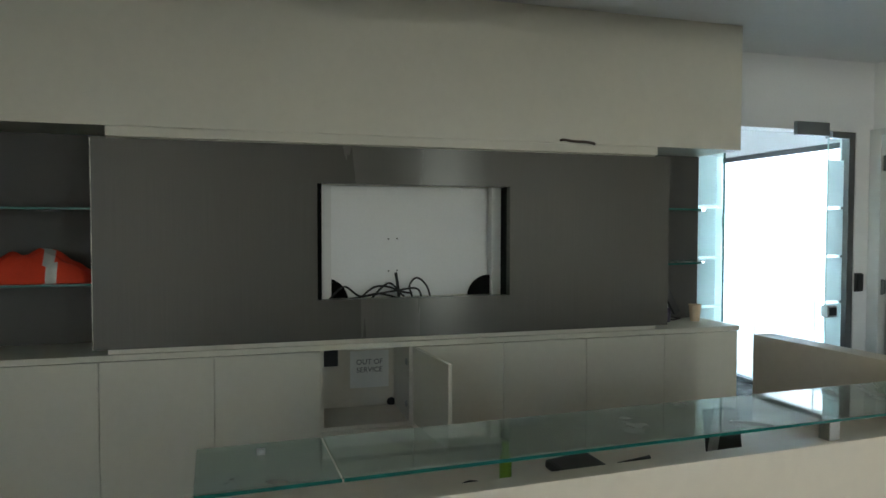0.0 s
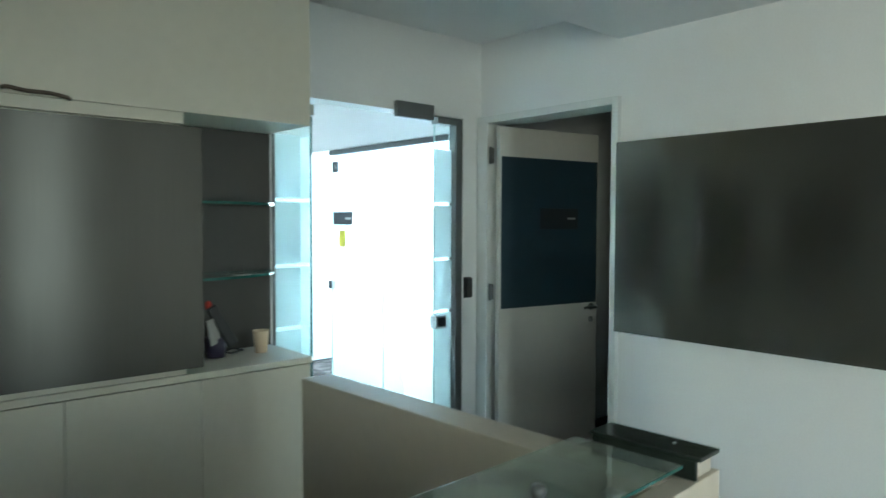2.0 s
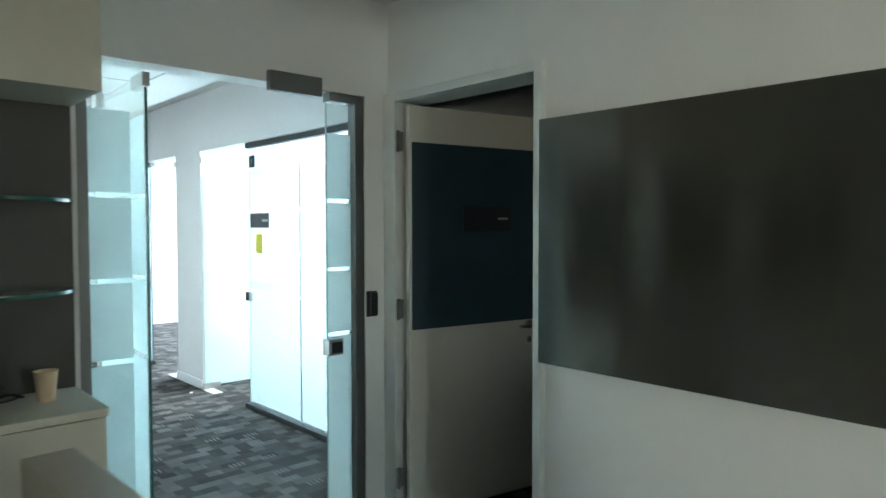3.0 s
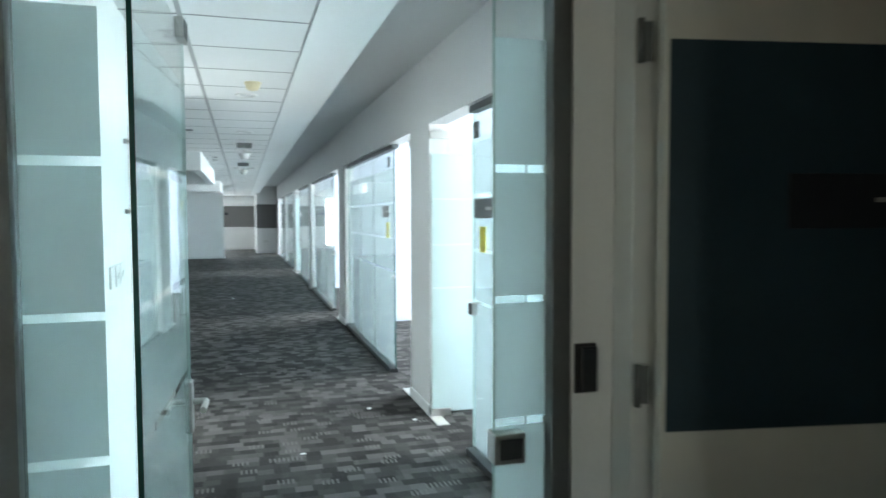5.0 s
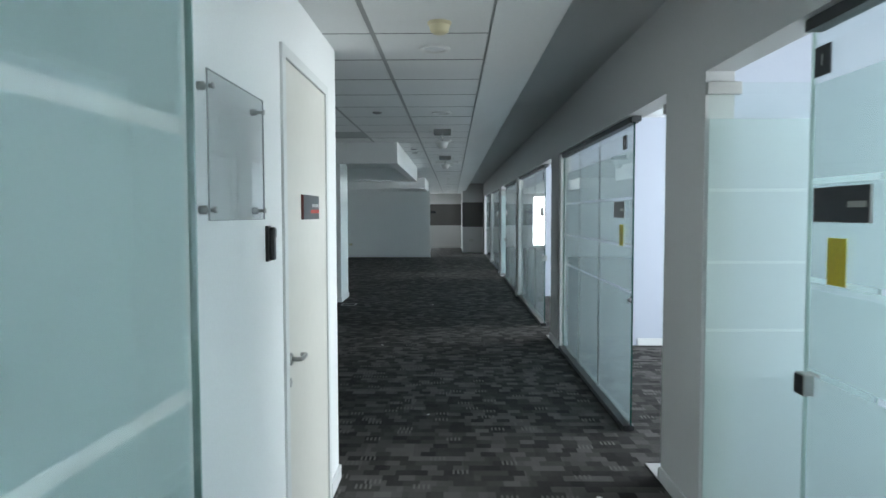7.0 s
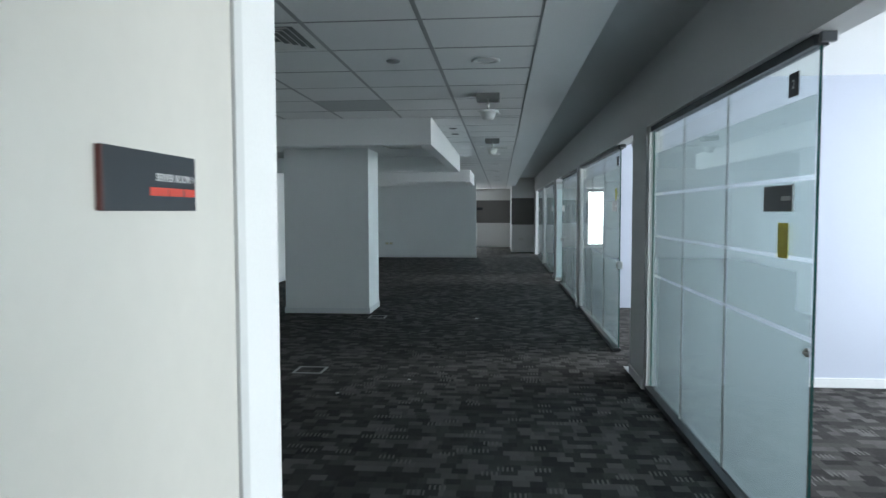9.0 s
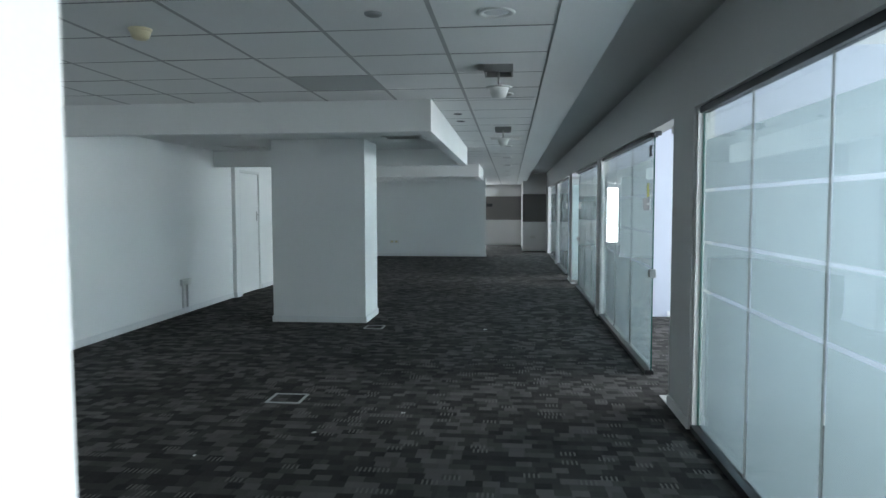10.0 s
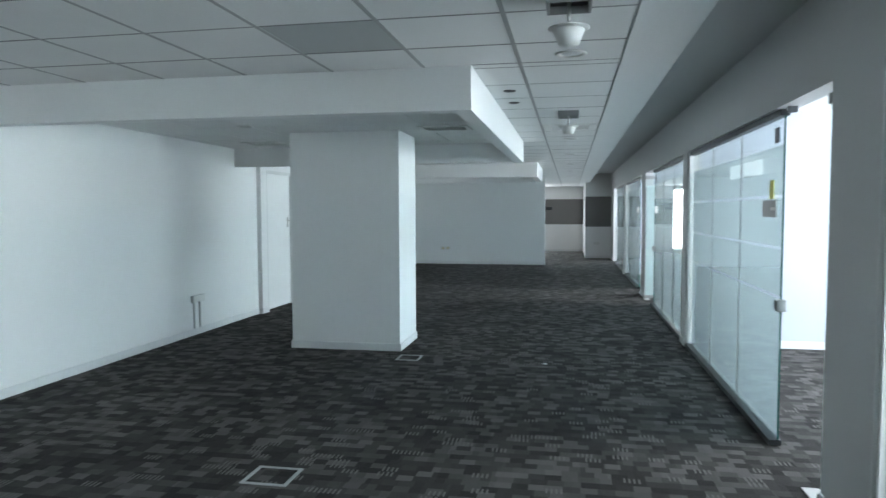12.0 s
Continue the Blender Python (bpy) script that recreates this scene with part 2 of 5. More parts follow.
def carpet():
    m = bpy.data.materials.new("block_carpet")
    m.use_nodes = True
    n, l = m.node_tree.nodes, m.node_tree.links
    b = n["Principled BSDF"]
    b.inputs["Roughness"].default_value = 0.95
    b.inputs["Specular IOR Level"].default_value = 0.12
    co, sep = n.new("ShaderNodeTexCoord"), n.new("ShaderNodeSeparateXYZ")
    l.new(co.outputs["Object"], sep.inputs[0])

    def op(kind, a, c=None):
        q = n.new("ShaderNodeMath")
        q.operation = kind
        for i, v in enumerate((a, c)):
            if v is None:
                continue
            if isinstance(v, (int, float)):
                q.inputs[i].default_value = v
            else:
                l.new(v, q.inputs[i])
        return q.outputs[0]

    def cells(w, h, shift):
        row = op("FLOOR", op("DIVIDE", sep.outputs["Y"], h))
        wn_row = n.new("ShaderNodeTexWhiteNoise")
        wn_row.noise_dimensions = "1D"
        l.new(op("ADD", row, shift), wn_row.inputs["W"])
        u = op("ADD", op("DIVIDE", sep.outputs["X"], w), wn_row.outputs["Value"])
        col = op("FLOOR", u)
        cmb = n.new("ShaderNodeCombineXYZ")
        l.new(col, cmb.inputs[0]), l.new(row, cmb.inputs[1])
        cmb.inputs[2].default_value = shift
        wnz = n.new("ShaderNodeTexWhiteNoise")
        wnz.noise_dimensions = "3D"
        l.new(cmb.outputs[0], wnz.inputs["Vector"])
        return wnz.outputs["Value"], op("FRACT", u), op("FRACT", op("DIVIDE", sep.outputs["Y"], h))

    v1, u1, _ = cells(0.098, 0.08, 3.0)
    v2, _, _ = cells(0.16, 0.24, 17.0)
    v3, u3, f3 = cells(0.112, 0.075, 41.0)
    shade = op("ADD", op("MULTIPLY", v1, 0.78), op("MULTIPLY", v2, 0.22))
    ramp = n.new("ShaderNodeValToRGB")
    e = ramp.color_ramp.elements
    e[0].position, e[0].color = 0.12, (0.027, 0.0262, 0.0258, 1)
    e[1].position, e[1].color = 0.92, (0.118, 0.113, 0.109, 1)
    mid = ramp.color_ramp.elements.new(0.55)
    mid.color = (0.055, 0.0525, 0.0505, 1)
    l.new(shade, ramp.inputs["Fac"])
    # combed patches of short bars
    bars = op("LESS_THAN", op("FRACT", op("MULTIPLY", u3, 4.0)), 0.45)
    inside = op("MULTIPLY", op("GREATER_THAN", f3, 0.06), op("LESS_THAN", f3, 0.94))
    comb = op("MULTIPLY", op("MULTIPLY", bars, inside), op("GREATER_THAN", v3, 0.9))
    mix = n.new("ShaderNodeMix")
    mix.data_type = "RGBA"
    mix.inputs["B"].default_value = (0.14, 0.134, 0.129, 1)
    l.new(comb, mix.inputs["Factor"])
    l.new(ramp.outputs["Color"], mix.inputs["A"])
    fib = n.new("ShaderNodeTexNoise")
    fib.inputs["Scale"].default_value, fib.inputs["Detail"].default_value = 420, 3
    wear = n.new("ShaderNodeTexNoise")
    wear.inputs["Scale"].default_value, wear.inputs["Detail"].default_value = 0.7, 6
    l.new(co.outputs["Object"], fib.inputs["Vector"]), l.new(co.outputs["Object"], wear.inputs["Vector"])
    gain = op("ADD", op("MULTIPLY", fib.outputs["Fac"], 0.7), op("MULTIPLY", wear.outputs["Fac"], 0.6))
    mul = n.new("ShaderNodeMix")
    mul.data_type, mul.blend_type = "RGBA", "MULTIPLY"
    mul.inputs["Factor"].default_value = 1
    tint = n.new("ShaderNodeCombineColor")
    for i in range(3):
        l.new(op("ADD", gain, 0.32), tint.inputs[i])
    l.new(mix.outputs["Result"], mul.inputs["A"]), l.new(tint.outputs[0], mul.inputs["B"])
    l.new(mul.outputs["Result"], b.inputs["Base Color"])
    bp = n.new("ShaderNodeBump")
    bp.inputs["Strength"].default_value, bp.inputs["Distance"].default_value = 0.6, 0.004
    l.new(fib.outputs["Fac"], bp.inputs["Height"])
    l.new(bp.outputs["Normal"], b.inputs["Normal"])
    return m


CARPET = carpet()


# ---- shape helpers ----
def box(bm, x0, x1, y0, y1, z0, z1, m=None, slot=0):
    vs = []
    for z in (z0, z1):
        for x, y in ((x0, y0), (x1, y0), (x1, y1), (x0, y1)):
            p = Vector((x, y, z))
            vs.append(bm.verts.new(m @ p if m else p))
    for f in ((3, 2, 1, 0), (4, 5, 6, 7), (0, 1, 5, 4), (1, 2, 6, 5), (2, 3, 7, 6), (3, 0, 4, 7)):
        bm.faces.new([vs[i] for i in f]).material_index = slot
    return vs


def soft(bm, width=0.003, segments=2):
    bmesh.ops.bevel(bm, geom=bm.edges[:], offset=width, segments=segments, affect="EDGES", profile=0.6)
    return bm


def boxes(*items, bevel=0.0, m=None):
    bm = bmesh.new()
    for it in items:
        box(bm, *it, m=m)
    if bevel:
        soft(bm, bevel)
    return bm


def lathe(profile, steps=24, m=None):
    """A turned shape from (radius, height) pairs, about z."""
    bm = bmesh.new()
    rings = []
    for r, z in profile:
        if r < 1e-5:
            rings.append([bm.verts.new((0, 0, z))])
        else:
            rings.append([bm.verts.new((r * math.cos(2 * math.pi * i / steps), r * math.sin(2 * math.pi * i / steps), z)) for i in range(steps)])
    for a, c in zip(rings, rings[1:]):
        for i in range(steps):
            j = (i + 1) % steps
            if len(a) == 1 and len(c) == 1:
                continue
            if len(a) == 1:
                bm.faces.new((a[0], c[j], c[i]))
            elif len(c) == 1:
                bm.faces.new((a[i], a[j], c[0]))
            else:
                bm.faces.new((a[i], a[j], c[j], c[i]))
    for f in bm.faces:
        f.smooth = True
    bmesh.ops.recalc_face_normals(bm, faces=bm.faces[:])
    if m:
        bm.transform(m)
    return bm


def tube(points, radius, steps=8):
    """A round bar or cable along points."""
    bm = bmesh.new()
    pts = [Vector(p) for p in points]
    rings = []
    for i, p in enumerate(pts):
        d = (pts[min(i + 1, len(pts) - 1)] - pts[max(i - 1, 0)]).normalized()
        side = d.cross(Vector((0.31, 0.17, 0.93))).normalized()
        up = side.cross(d)
        rings.append([bm.verts.new(p + radius * (math.cos(2 * math.pi * k / steps) * side + math.sin(2 * math.pi * k / steps) * up)) for k in range(steps)])
    for a, c in zip(rings, rings[1:]):
        for i in range(steps):
            bm.faces.new((a[i], a[(i + 1) % steps], c[(i + 1) % steps], c[i])).smooth = True
    bm.faces.new(rings[0]), bm.faces.new(rings[-1][::-1])
    bmesh.ops.recalc_face_normals(bm, faces=bm.faces[:])
    return bm


def curve_points(knots, n=8):
    """A smooth line through knots."""
    k = [Vector(p) for p in knots]
    out = []
    for i in range(len(k) - 1):
        a, b, c, d = k[max(i - 1, 0)], k[i], k[i + 1], k[min(i + 2, len(k) - 1)]
        for s in range(n):
            t = s / n
            out.append(0.5 * (2 * b + (c - a) * t + (2 * a - 5 * b + 4 * c - d) * t * t + (3 * b - a - 3 * c + d) * t ** 3))
    return out + [k[-1]]


def mesh_of(name, bm, mats):
    me = bpy.data.meshes.new(name)
    bm.to_mesh(me)
    bm.free()
    for q in mats if isinstance(mats, (list, tuple)) else [mats]:
        me.materials.append(q)
    return me


def part(name, bm, mats, parent, label=""):
    ob = new(name, mesh_of(name, bm, mats))
    ob.parent = parent
    if label:
        ob["label"] = label
    return ob


def thing(name, label, category, at=(0, 0, 0), group="", kind=""):
    ob = new(name)
    ob.empty_display_size = 0.1
    ob.location = at
    return tagged(ob, label, category, group, kind)


def structure(name, bm, mats, label, category):
    return tagged(new(name, mesh_of(name, bm, mats)), label, category, kind="structure")


def solid(name, bm, mats, label, category, group=""):
    return tagged(new(name, mesh_of(name, bm, mats)), label, category, group)


def letters(text, size, m, depth=0.0006):
    cu = bpy.data.curves.new("letters", "FONT")
    cu.body, cu.size, cu.extrude, cu.align_x, cu.align_y = text, size, depth, "CENTER", "CENTER"
    ob = new("letters", cu)
    dg = bpy.context.evaluated_depsgraph_get()
    me = bpy.data.meshes.new_from_object(ob.evaluated_get(dg))
    bpy.data.objects.remove(ob)
    bm = bmesh.new()
    bm.from_mesh(me)
    bpy.data.meshes.remove(me)
    bm.transform(m)
    return bm


FACE_MINUS_X = Matrix(((0, 0, -1, 0), (-1, 0, 0, 0), (0, 1, 0, 0), (0, 0, 0, 1)))
FACE_PLUS_X = Matrix(((0, 0, 1, 0), (1, 0, 0, 0), (0, 1, 0, 0), (0, 0, 0, 1)))
FACE_MINUS_Y = Matrix(((1, 0, 0, 0), (0, 0, -1, 0), (0, 1, 0, 0), (0, 0, 0, 1)))


def on(x, y, z, turn):
    return Matrix.Translation((x, y, z)) @ turn

# ---- large structure ----
CZ, COVE, HEAD = 2.51, 2.80, 2.26
SUNK = 2.498
LEFT, SIDE, PIER = -1.13, 3.065, 4.97
GX = 5.03
FRONT = 4.06

structure("floor", boxes((-3.2, 9.6, -4.2, 36.0, -0.12, 0.0)), CARPET, "dark grey block-patterned office carpet with combed patches", "carpet floor")


def wall(name, *items, mat=None, label="white painted plaster wall", bevel=0.0):
    return structure(name, boxes(*items, bevel=bevel), mat or WALL, label, "wall")


# entrance wall with the glazed opening; its pier and lintel
wall("wall_entrance", (4.445, 4.97, FRONT, FRONT + 0.14, 0, COVE + 0.1), (SIDE, 4.445, FRONT, FRONT + 0.14, 2.232, COVE + 0.1), (4.97, 9.3, FRONT, FRONT + 0.14, 0, COVE + 0.1),
     label="white painted wall with a glazed entrance opening")
# wall behind the reception cabinets
wall("wall_reception_back", (-3.2, SIDE - 0.005, 3.985, FRONT + 0.14, 0, COVE + 0.1))
wall("wall_reception_left", (-3.2, -3.06, -2.0, 3.985, 0, COVE + 0.1), (-3.2, -3.06, -4.2, -3.8, 0, COVE + 0.1), (-3.2, -3.06, -3.8, -2.0, 0, 0.45), (-3.2, -3.06, -3.8, -2.0, 2.5, COVE + 0.1), label="white painted wall with an added, unseen side window")
# front of the reception: shopfront opening behind the camera
wall("wall_shopfront", (-3.06, 3.1, -4.2, -4.05, 0, COVE + 0.1), (3.75, 4.6, -4.2, -4.05, 0, COVE + 0.1), (3.1, 3.75, -4.2, -4.05, 2.6, COVE + 0.1), (3.1, 3.75, -4.2, -4.05, 0, 0.3),
     label="white painted wall with a glazed shopfront")
# right wall of the reception, with the side door's opening
wall("wall_reception_right", (4.6, 4.75, -4.2, 3.0, 0, COVE + 0.1), (4.6, 4.75, 3.0, 3.99, 2.23, COVE + 0.1), (4.6, 4.75, 3.99, FRONT, 0, COVE + 0.1),
     label="white painted wall with a doorway to a dark room")
# side room: its lack of light is put into dark grey surfaces
wall("wall_side_room", (7.2, 7.3, 0.6, FRONT, 0, COVE + 0.1), (4.75, 7.2, 0.5, 0.6, 0, COVE + 0.1), mat=SIDE_ROOM_SHADE, label="side room wall, its dimness put into dark grey")
structure("ceiling_side_room", boxes((4.75, 7.3, 0.6, FRONT, COVE, COVE + 0.1)), SIDE_ROOM_SHADE, "unfinished side room ceiling, its dimness put into dark grey", "ceiling")
# reception ceiling: lower flat part and the higher strip before the entrance
structure("ceiling_reception", boxes((-3.2, 4.6, -4.2, 3.0, 2.56, 2.76), (-3.2, 4.6, 3.0, FRONT, 2.735, 2.9)), CEIL, "smooth white plasterboard ceiling with a raised strip", "ceiling")

# left wall of the entry lobby: the server room
D0, D1 = 6.815, 7.69
wall("wall_server_room", (SIDE - 0.12, SIDE, FRONT + 0.14, D0, 0, CZ + 0.1), (SIDE - 0.12, SIDE, D0, D1, 2.215, CZ + 0.1), (SIDE - 0.12, SIDE, D1, 8.02, 0, CZ + 0.1), (LEFT, SIDE - 0.12, 7.895, 8.02, 0, CZ + 0.1),
     label="white painted corner wall of the server room")
# open office: left wall with a shallow pier and a side door
wall("wall_left", (LEFT - 0.15, LEFT, 8.02, 18.42, 0, CZ + 0.1), (LEFT - 0.15, LEFT + 0.07, 18.42, 18.62, 0, CZ + 0.1), (LEFT - 0.15, LEFT, 18.62, 18.72, 0, CZ + 0.1), (LEFT - 0.15, LEFT, 18.72, 19.72, 2.25, CZ + 0.1), (LEFT - 0.15, LEFT, 19.72, 28.75, 0, CZ + 0.1))
wall("wall_far", (LEFT, 2.915, 28.6, 28.75, 0, CZ + 0.1))
wall("wall_recess", (2.62, 4.14, 35.25, 35.4, 0, CZ + 0.1), (LEFT - 0.15, 1.98, 35.25, 35.4, 0, CZ + 0.1), (1.98, 2.62, 35.25, 35.4, 2.4, CZ + 0.1), (LEFT - 0.15, LEFT, 28.75, 35.25, 0, CZ + 0.1))
wall("wall_end_pier", (4.14, PIER, 31.5, 35.4, 0, COVE + 0.1))
structure("wall_band_recess", boxes((2.62, 4.137, 35.235, 35.246, 1.05, 2.02)), GREY_BAND, "warm grey painted band on the end wall", "painted band")
structure("wall_band_pier", boxes((4.13, PIER - 0.003, 31.484, 31.496, 1.05, 2.04)), GREY_BAND, "warm grey painted band on the end pier", "painted band")

PX0, PX1, PY0, PY1 = 0.455, 1.75, 16.05, 16.86
structure("pillar", boxes((PX0, PX1, PY0, PY1, 0, SUNK - 0.002)), WALL, "broad white painted rectangular pillar", "pillar")

# office front: piers and the wall above the glass
PIERS = [(7.42, 8.02), (11.93, 12.52), (16.9, 17.2), (21.3, 21.9), (25.9, 26.2), (30.3, 31.5)]
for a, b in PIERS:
    wall("wall_office_pier", (PIER, 5.11, a, b, 0, HEAD), mat=GREY_AND_SHADE, label="wall pier between glass fronts, shade put into its grey")
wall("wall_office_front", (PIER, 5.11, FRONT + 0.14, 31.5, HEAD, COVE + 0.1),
     mat=GREY_AND_SHADE, label="wall above the office glass fronts, shade put into its grey")
for i, (a, b) in enumerate(((7.61, 7.81), (12.12, 12.32), (16.95, 17.15), (21.5, 21.7), (25.95, 26.15), (31.4, 31.6))):
    wall("wall_office_partition_%d" % (i + 1), (5.11, WIN_X + 0.1, a, b, 0, COVE + 0.1), mat=OFFICE_PAINT, label="bluish painted office partition wall, darkened against strong window light")
items = []
for y0, y1 in OFFICES:
    items += [(WIN_X, WIN_X + 0.2, y0 - 0.2, y1 + 0.2, 0, 0.45), (WIN_X, WIN_X + 0.2, y0 - 0.2, y1 + 0.2, 2.55, COVE + 0.1), (WIN_X, WIN_X + 0.2, y0 - 0.2, y0 + 0.3, 0.45, 2.55), (WIN_X, WIN_X + 0.2, y1 - 0.3, y1 + 0.2, 0.45, 2.55)]
wall("wall_windows", *items, label="white outer wall with office windows")
structure("ceiling_offices", boxes((5.11, WIN_X + 0.2, FRONT + 0.14, 31.6, 2.7, 2.8)), CEIL, "white office ceiling", "ceiling")


def office_window(name, x, y0, y1, z0, z1):
    w = tagged(new(name), "aluminium office window with clear panes", "window", kind="structure")
    n = max(2, round((y1 - y0) / 1.2))
    part("window_frame", boxes((x, x + 0.06, y0, y1, z0, z0 + 0.05), (x, x + 0.06, y0, y1, z1 - 0.05, z1), *[(x, x + 0.06, y0 + (y1 - y0) * k / n - 0.025, y0 + (y1 - y0) * k / n + 0.025, z0 + 0.05, z1 - 0.05) for k in range(1, n)],
         (x, x + 0.06, y0, y0 + 0.05, z0 + 0.05, z1 - 0.05), (x, x + 0.06, y1 - 0.05, y1, z0 + 0.05, z1 - 0.05)), WHITE, w)
    part("window_sill", boxes((x - 0.16, x + 0.0, y0 - 0.03, y1 + 0.03, z0 - 0.03, z0), bevel=0.004), WHITE, w)
    for k in range(n):
        a, b = y0 + (y1 - y0) * k / n + 0.026, y0 + (y1 - y0) * (k + 1) / n - 0.026
        p = part("pane", boxes((x + 0.025, x + 0.035, a, b, z0 + 0.05, z1 - 0.05)), GLASS, w)
        p.visible_shadow = False


for i, (y0, y1) in enumerate(OFFICES):
    office_window("window_%d" % (i + 1), WIN_X + 0.02, y0 + 0.3, y1 - 0.3, 0.45, 2.55)
# unseen window added to go with the side fill lamp
office_window("window_side", -3.15, -3.8, -2.0, 0.45, 2.5)
sw = tagged(new("window_shopfront"), "narrow glazed shopfront window with a grey frame", "window", kind="structure")
part("window_frame", boxes((3.1, 3.75, -4.15, -4.1, 0.3, 0.36), (3.1, 3.75, -4.15, -4.1, 2.54, 2.6), *[(x, x + 0.06, -4.15, -4.1, 0.36, 2.54) for x in (3.1, 3.69)]), ALU, sw)
for a, b in ((3.16, 3.69),):
    part("pane", boxes((a, b, -4.13, -4.12, 0.36, 2.54)), GLASS, sw).visible_shadow = False
fwin = tagged(new("window_far"), "tall glazed door panel in the end wall", "window", kind="structure")
part("window_frame", boxes((1.98, 2.03, 35.28, 35.34, 0, 2.4), (2.57, 2.62, 35.28, 35.34, 0, 2.4), (2.03, 2.57, 35.28, 35.34, 2.34, 2.4), (2.03, 2.57, 35.28, 35.34, 0, 0.12)), WHITE, fwin)
part("pane", boxes((2.03, 2.57, 35.3, 35.31, 0.12, 2.34)), GLASS, fwin).visible_shadow = False

# main ceiling: lay-in tiles in a grid, one mesh
TX, TY = 0.612, 0.6
RIGHT_T = 3.94


def tile_field(bm, x0, x1, y0, y1, z, edge_x, dark=(), bars=True):
    """Tiles hung between x0..x1, y0..y1; grid lines lie at edge_x - k*TX and at multiples of TY less 0.15."""
    g = 0.012 if bars else 0.004
    box(bm, x0, x1, y0, y1, z + 0.004, z + 0.03, slot=3 if bars else 0)
    k0, k1 = math.floor((edge_x - x1) / TX + 1e-6), math.ceil((edge_x - x0) / TX - 1e-6)
    for k in range(k0, k1):
        xa, xb = max(x0, edge_x - (k + 1) * TX + g), min(x1, edge_x - k * TX - g)
        if bars:
            ra, rb = max(x0, edge_x - k * TX - g), min(x1, edge_x - k * TX + g)
            if rb - ra > 0.004:
                box(bm, ra, rb, y0, y1, z - 0.001, z + 0.003, slot=1)
        for j in range(math.floor((y0 + 0.15) / TY), math.ceil((y1 + 0.15) / TY)):
            ya, yb = max(y0, j * TY - 0.15 + 0.008), min(y1, (j + 1) * TY - 0.15 - 0.008)
            if xb - xa < 0.02 or yb - ya < 0.02:
                continue
            if (k, j) in HOLES and bars:
                continue
            if bars and k == k0:
                box(bm, x0, x1, ya - 0.015, ya - 0.001, z - 0.0008, z + 0.0035, slot=3)
            s = random.uniform(-0.001, 0.001)
            box(bm, xa, xb, ya, yb, z + s, z + 0.012, slot=2 if (k, j) in dark else 0)


HOLES = {(0, 27), (2, 16)}
bm = bmesh.new()
tile_field(bm, LEFT, RIGHT_T, FRONT + 0.14, 12.945, CZ, RIGHT_T, {(2, 20)})
tile_field(bm, 3.025, RIGHT_T, 12.945, 35.2, CZ, RIGHT_T)
tile_field(bm, LEFT, 3.025, 17.86, 21.7, CZ, RIGHT_T)
tile_field(bm, LEFT, 3.025, 24.2, 35.2, CZ, RIGHT_T)
tile_field(bm, LEFT, 2.90, 13.07, 17.74, SUNK, RIGHT_T, {(1, 24), (1, 25)}, bars=False)
tile_field(bm, LEFT, 2.90, 21.82, 24.1, SUNK, RIGHT_T, bars=False)
structure("ceiling", bm, [TILE, TBAR, TILE_GREY, TBAR_THIN], "suspended ceiling of white mineral tiles, one stained grey", "ceiling")
structure("ceiling_void_cover", boxes((LEFT - 0.15, RIGHT_T, FRONT + 0.14, 35.4, CZ + 0.2, CZ + 0.3)), CEIL, "slab above the suspended ceiling", "ceiling")
# plasterboard margin and the raised strip along the offices
structure("ceiling_margin", boxes((RIGHT_T + 0.002, 4.27, FRONT + 0.14, 31.5, CZ - 0.004, COVE + 0.02), (RIGHT_T + 0.002, 4.14, 31.5, 35.25, CZ - 0.004, COVE + 0.02)), CEIL, "smooth white plasterboard ceiling margin", "ceiling")
# the strip's shade is put into its grey colour
structure("ceiling_strip", boxes((4.27, PIER, FRONT + 0.14, 31.5, COVE - 0.01, COVE + 0.12)), GREY_AND_SHADE, "raised plasterboard ceiling strip above the office fronts, greyed for shade", "ceiling")
# dropped beams round the two sunken ceiling fields
BB = 2.235


def ring(name, y0, y1):
    structure(name, boxes((LEFT, 3.02, y0, y0 + 0.12, BB, CZ + 0.06), (LEFT, 3.02, y1 - 0.12, y1, BB, CZ + 0.06), (2.90, 3.02, y0 + 0.12, y1 - 0.12, BB, CZ + 0.06)), WALL, "white dropped beam round a ceiling field", "beam")


ring("beam_1", 12.95, 17.86)
ring("beam_2", 21.7, 24.22)


# skirtings
def skirting(name, *items):
    structure(name, boxes(*items, bevel=0.003), SKIRT, "low white painted skirting board", "skirting")


H = 0.085
skirting("skirting_server_room", (SIDE, SIDE + 0.014, FRONT + 0.15, D0 - 0.05, 0, H), (SIDE, SIDE + 0.014, D1 + 0.05, 8.034, 0, H), (LEFT + 0.014, SIDE, 8.02, 8.034, 0, H))
skirting("skirting_left", (LEFT, LEFT + 0.014, 8.07, 18.42, 0, H), (LEFT + 0.07, LEFT + 0.084, 18.41, 18.63, 0, H), (LEFT, LEFT + 0.07, 18.406, 18.42, 0, H), (LEFT, LEFT + 0.014, 19.78, 28.6, 0, H))
skirting("skirting_far", (LEFT + 0.02, 2.929, 28.586, 28.6, 0, H), (2.915, 2.929, 28.6, 28.76, 0, H))
skirting("skirting_pillar", (PX0 - 0.014, PX1 + 0.014, PY0 - 0.014, PY0, 0, H), (PX1, PX1 + 0.014, PY0, PY1 + 0.014, 0, H), (PX0 - 0.014, PX0, PY0, PY1 + 0.014, 0, H), (PX0, PX1, PY1, PY1 + 0.014, 0, H))
skirting("skirting_piers", *[(PIER - 0.012, PIER, a, b, 0, H) for a, b in PIERS])
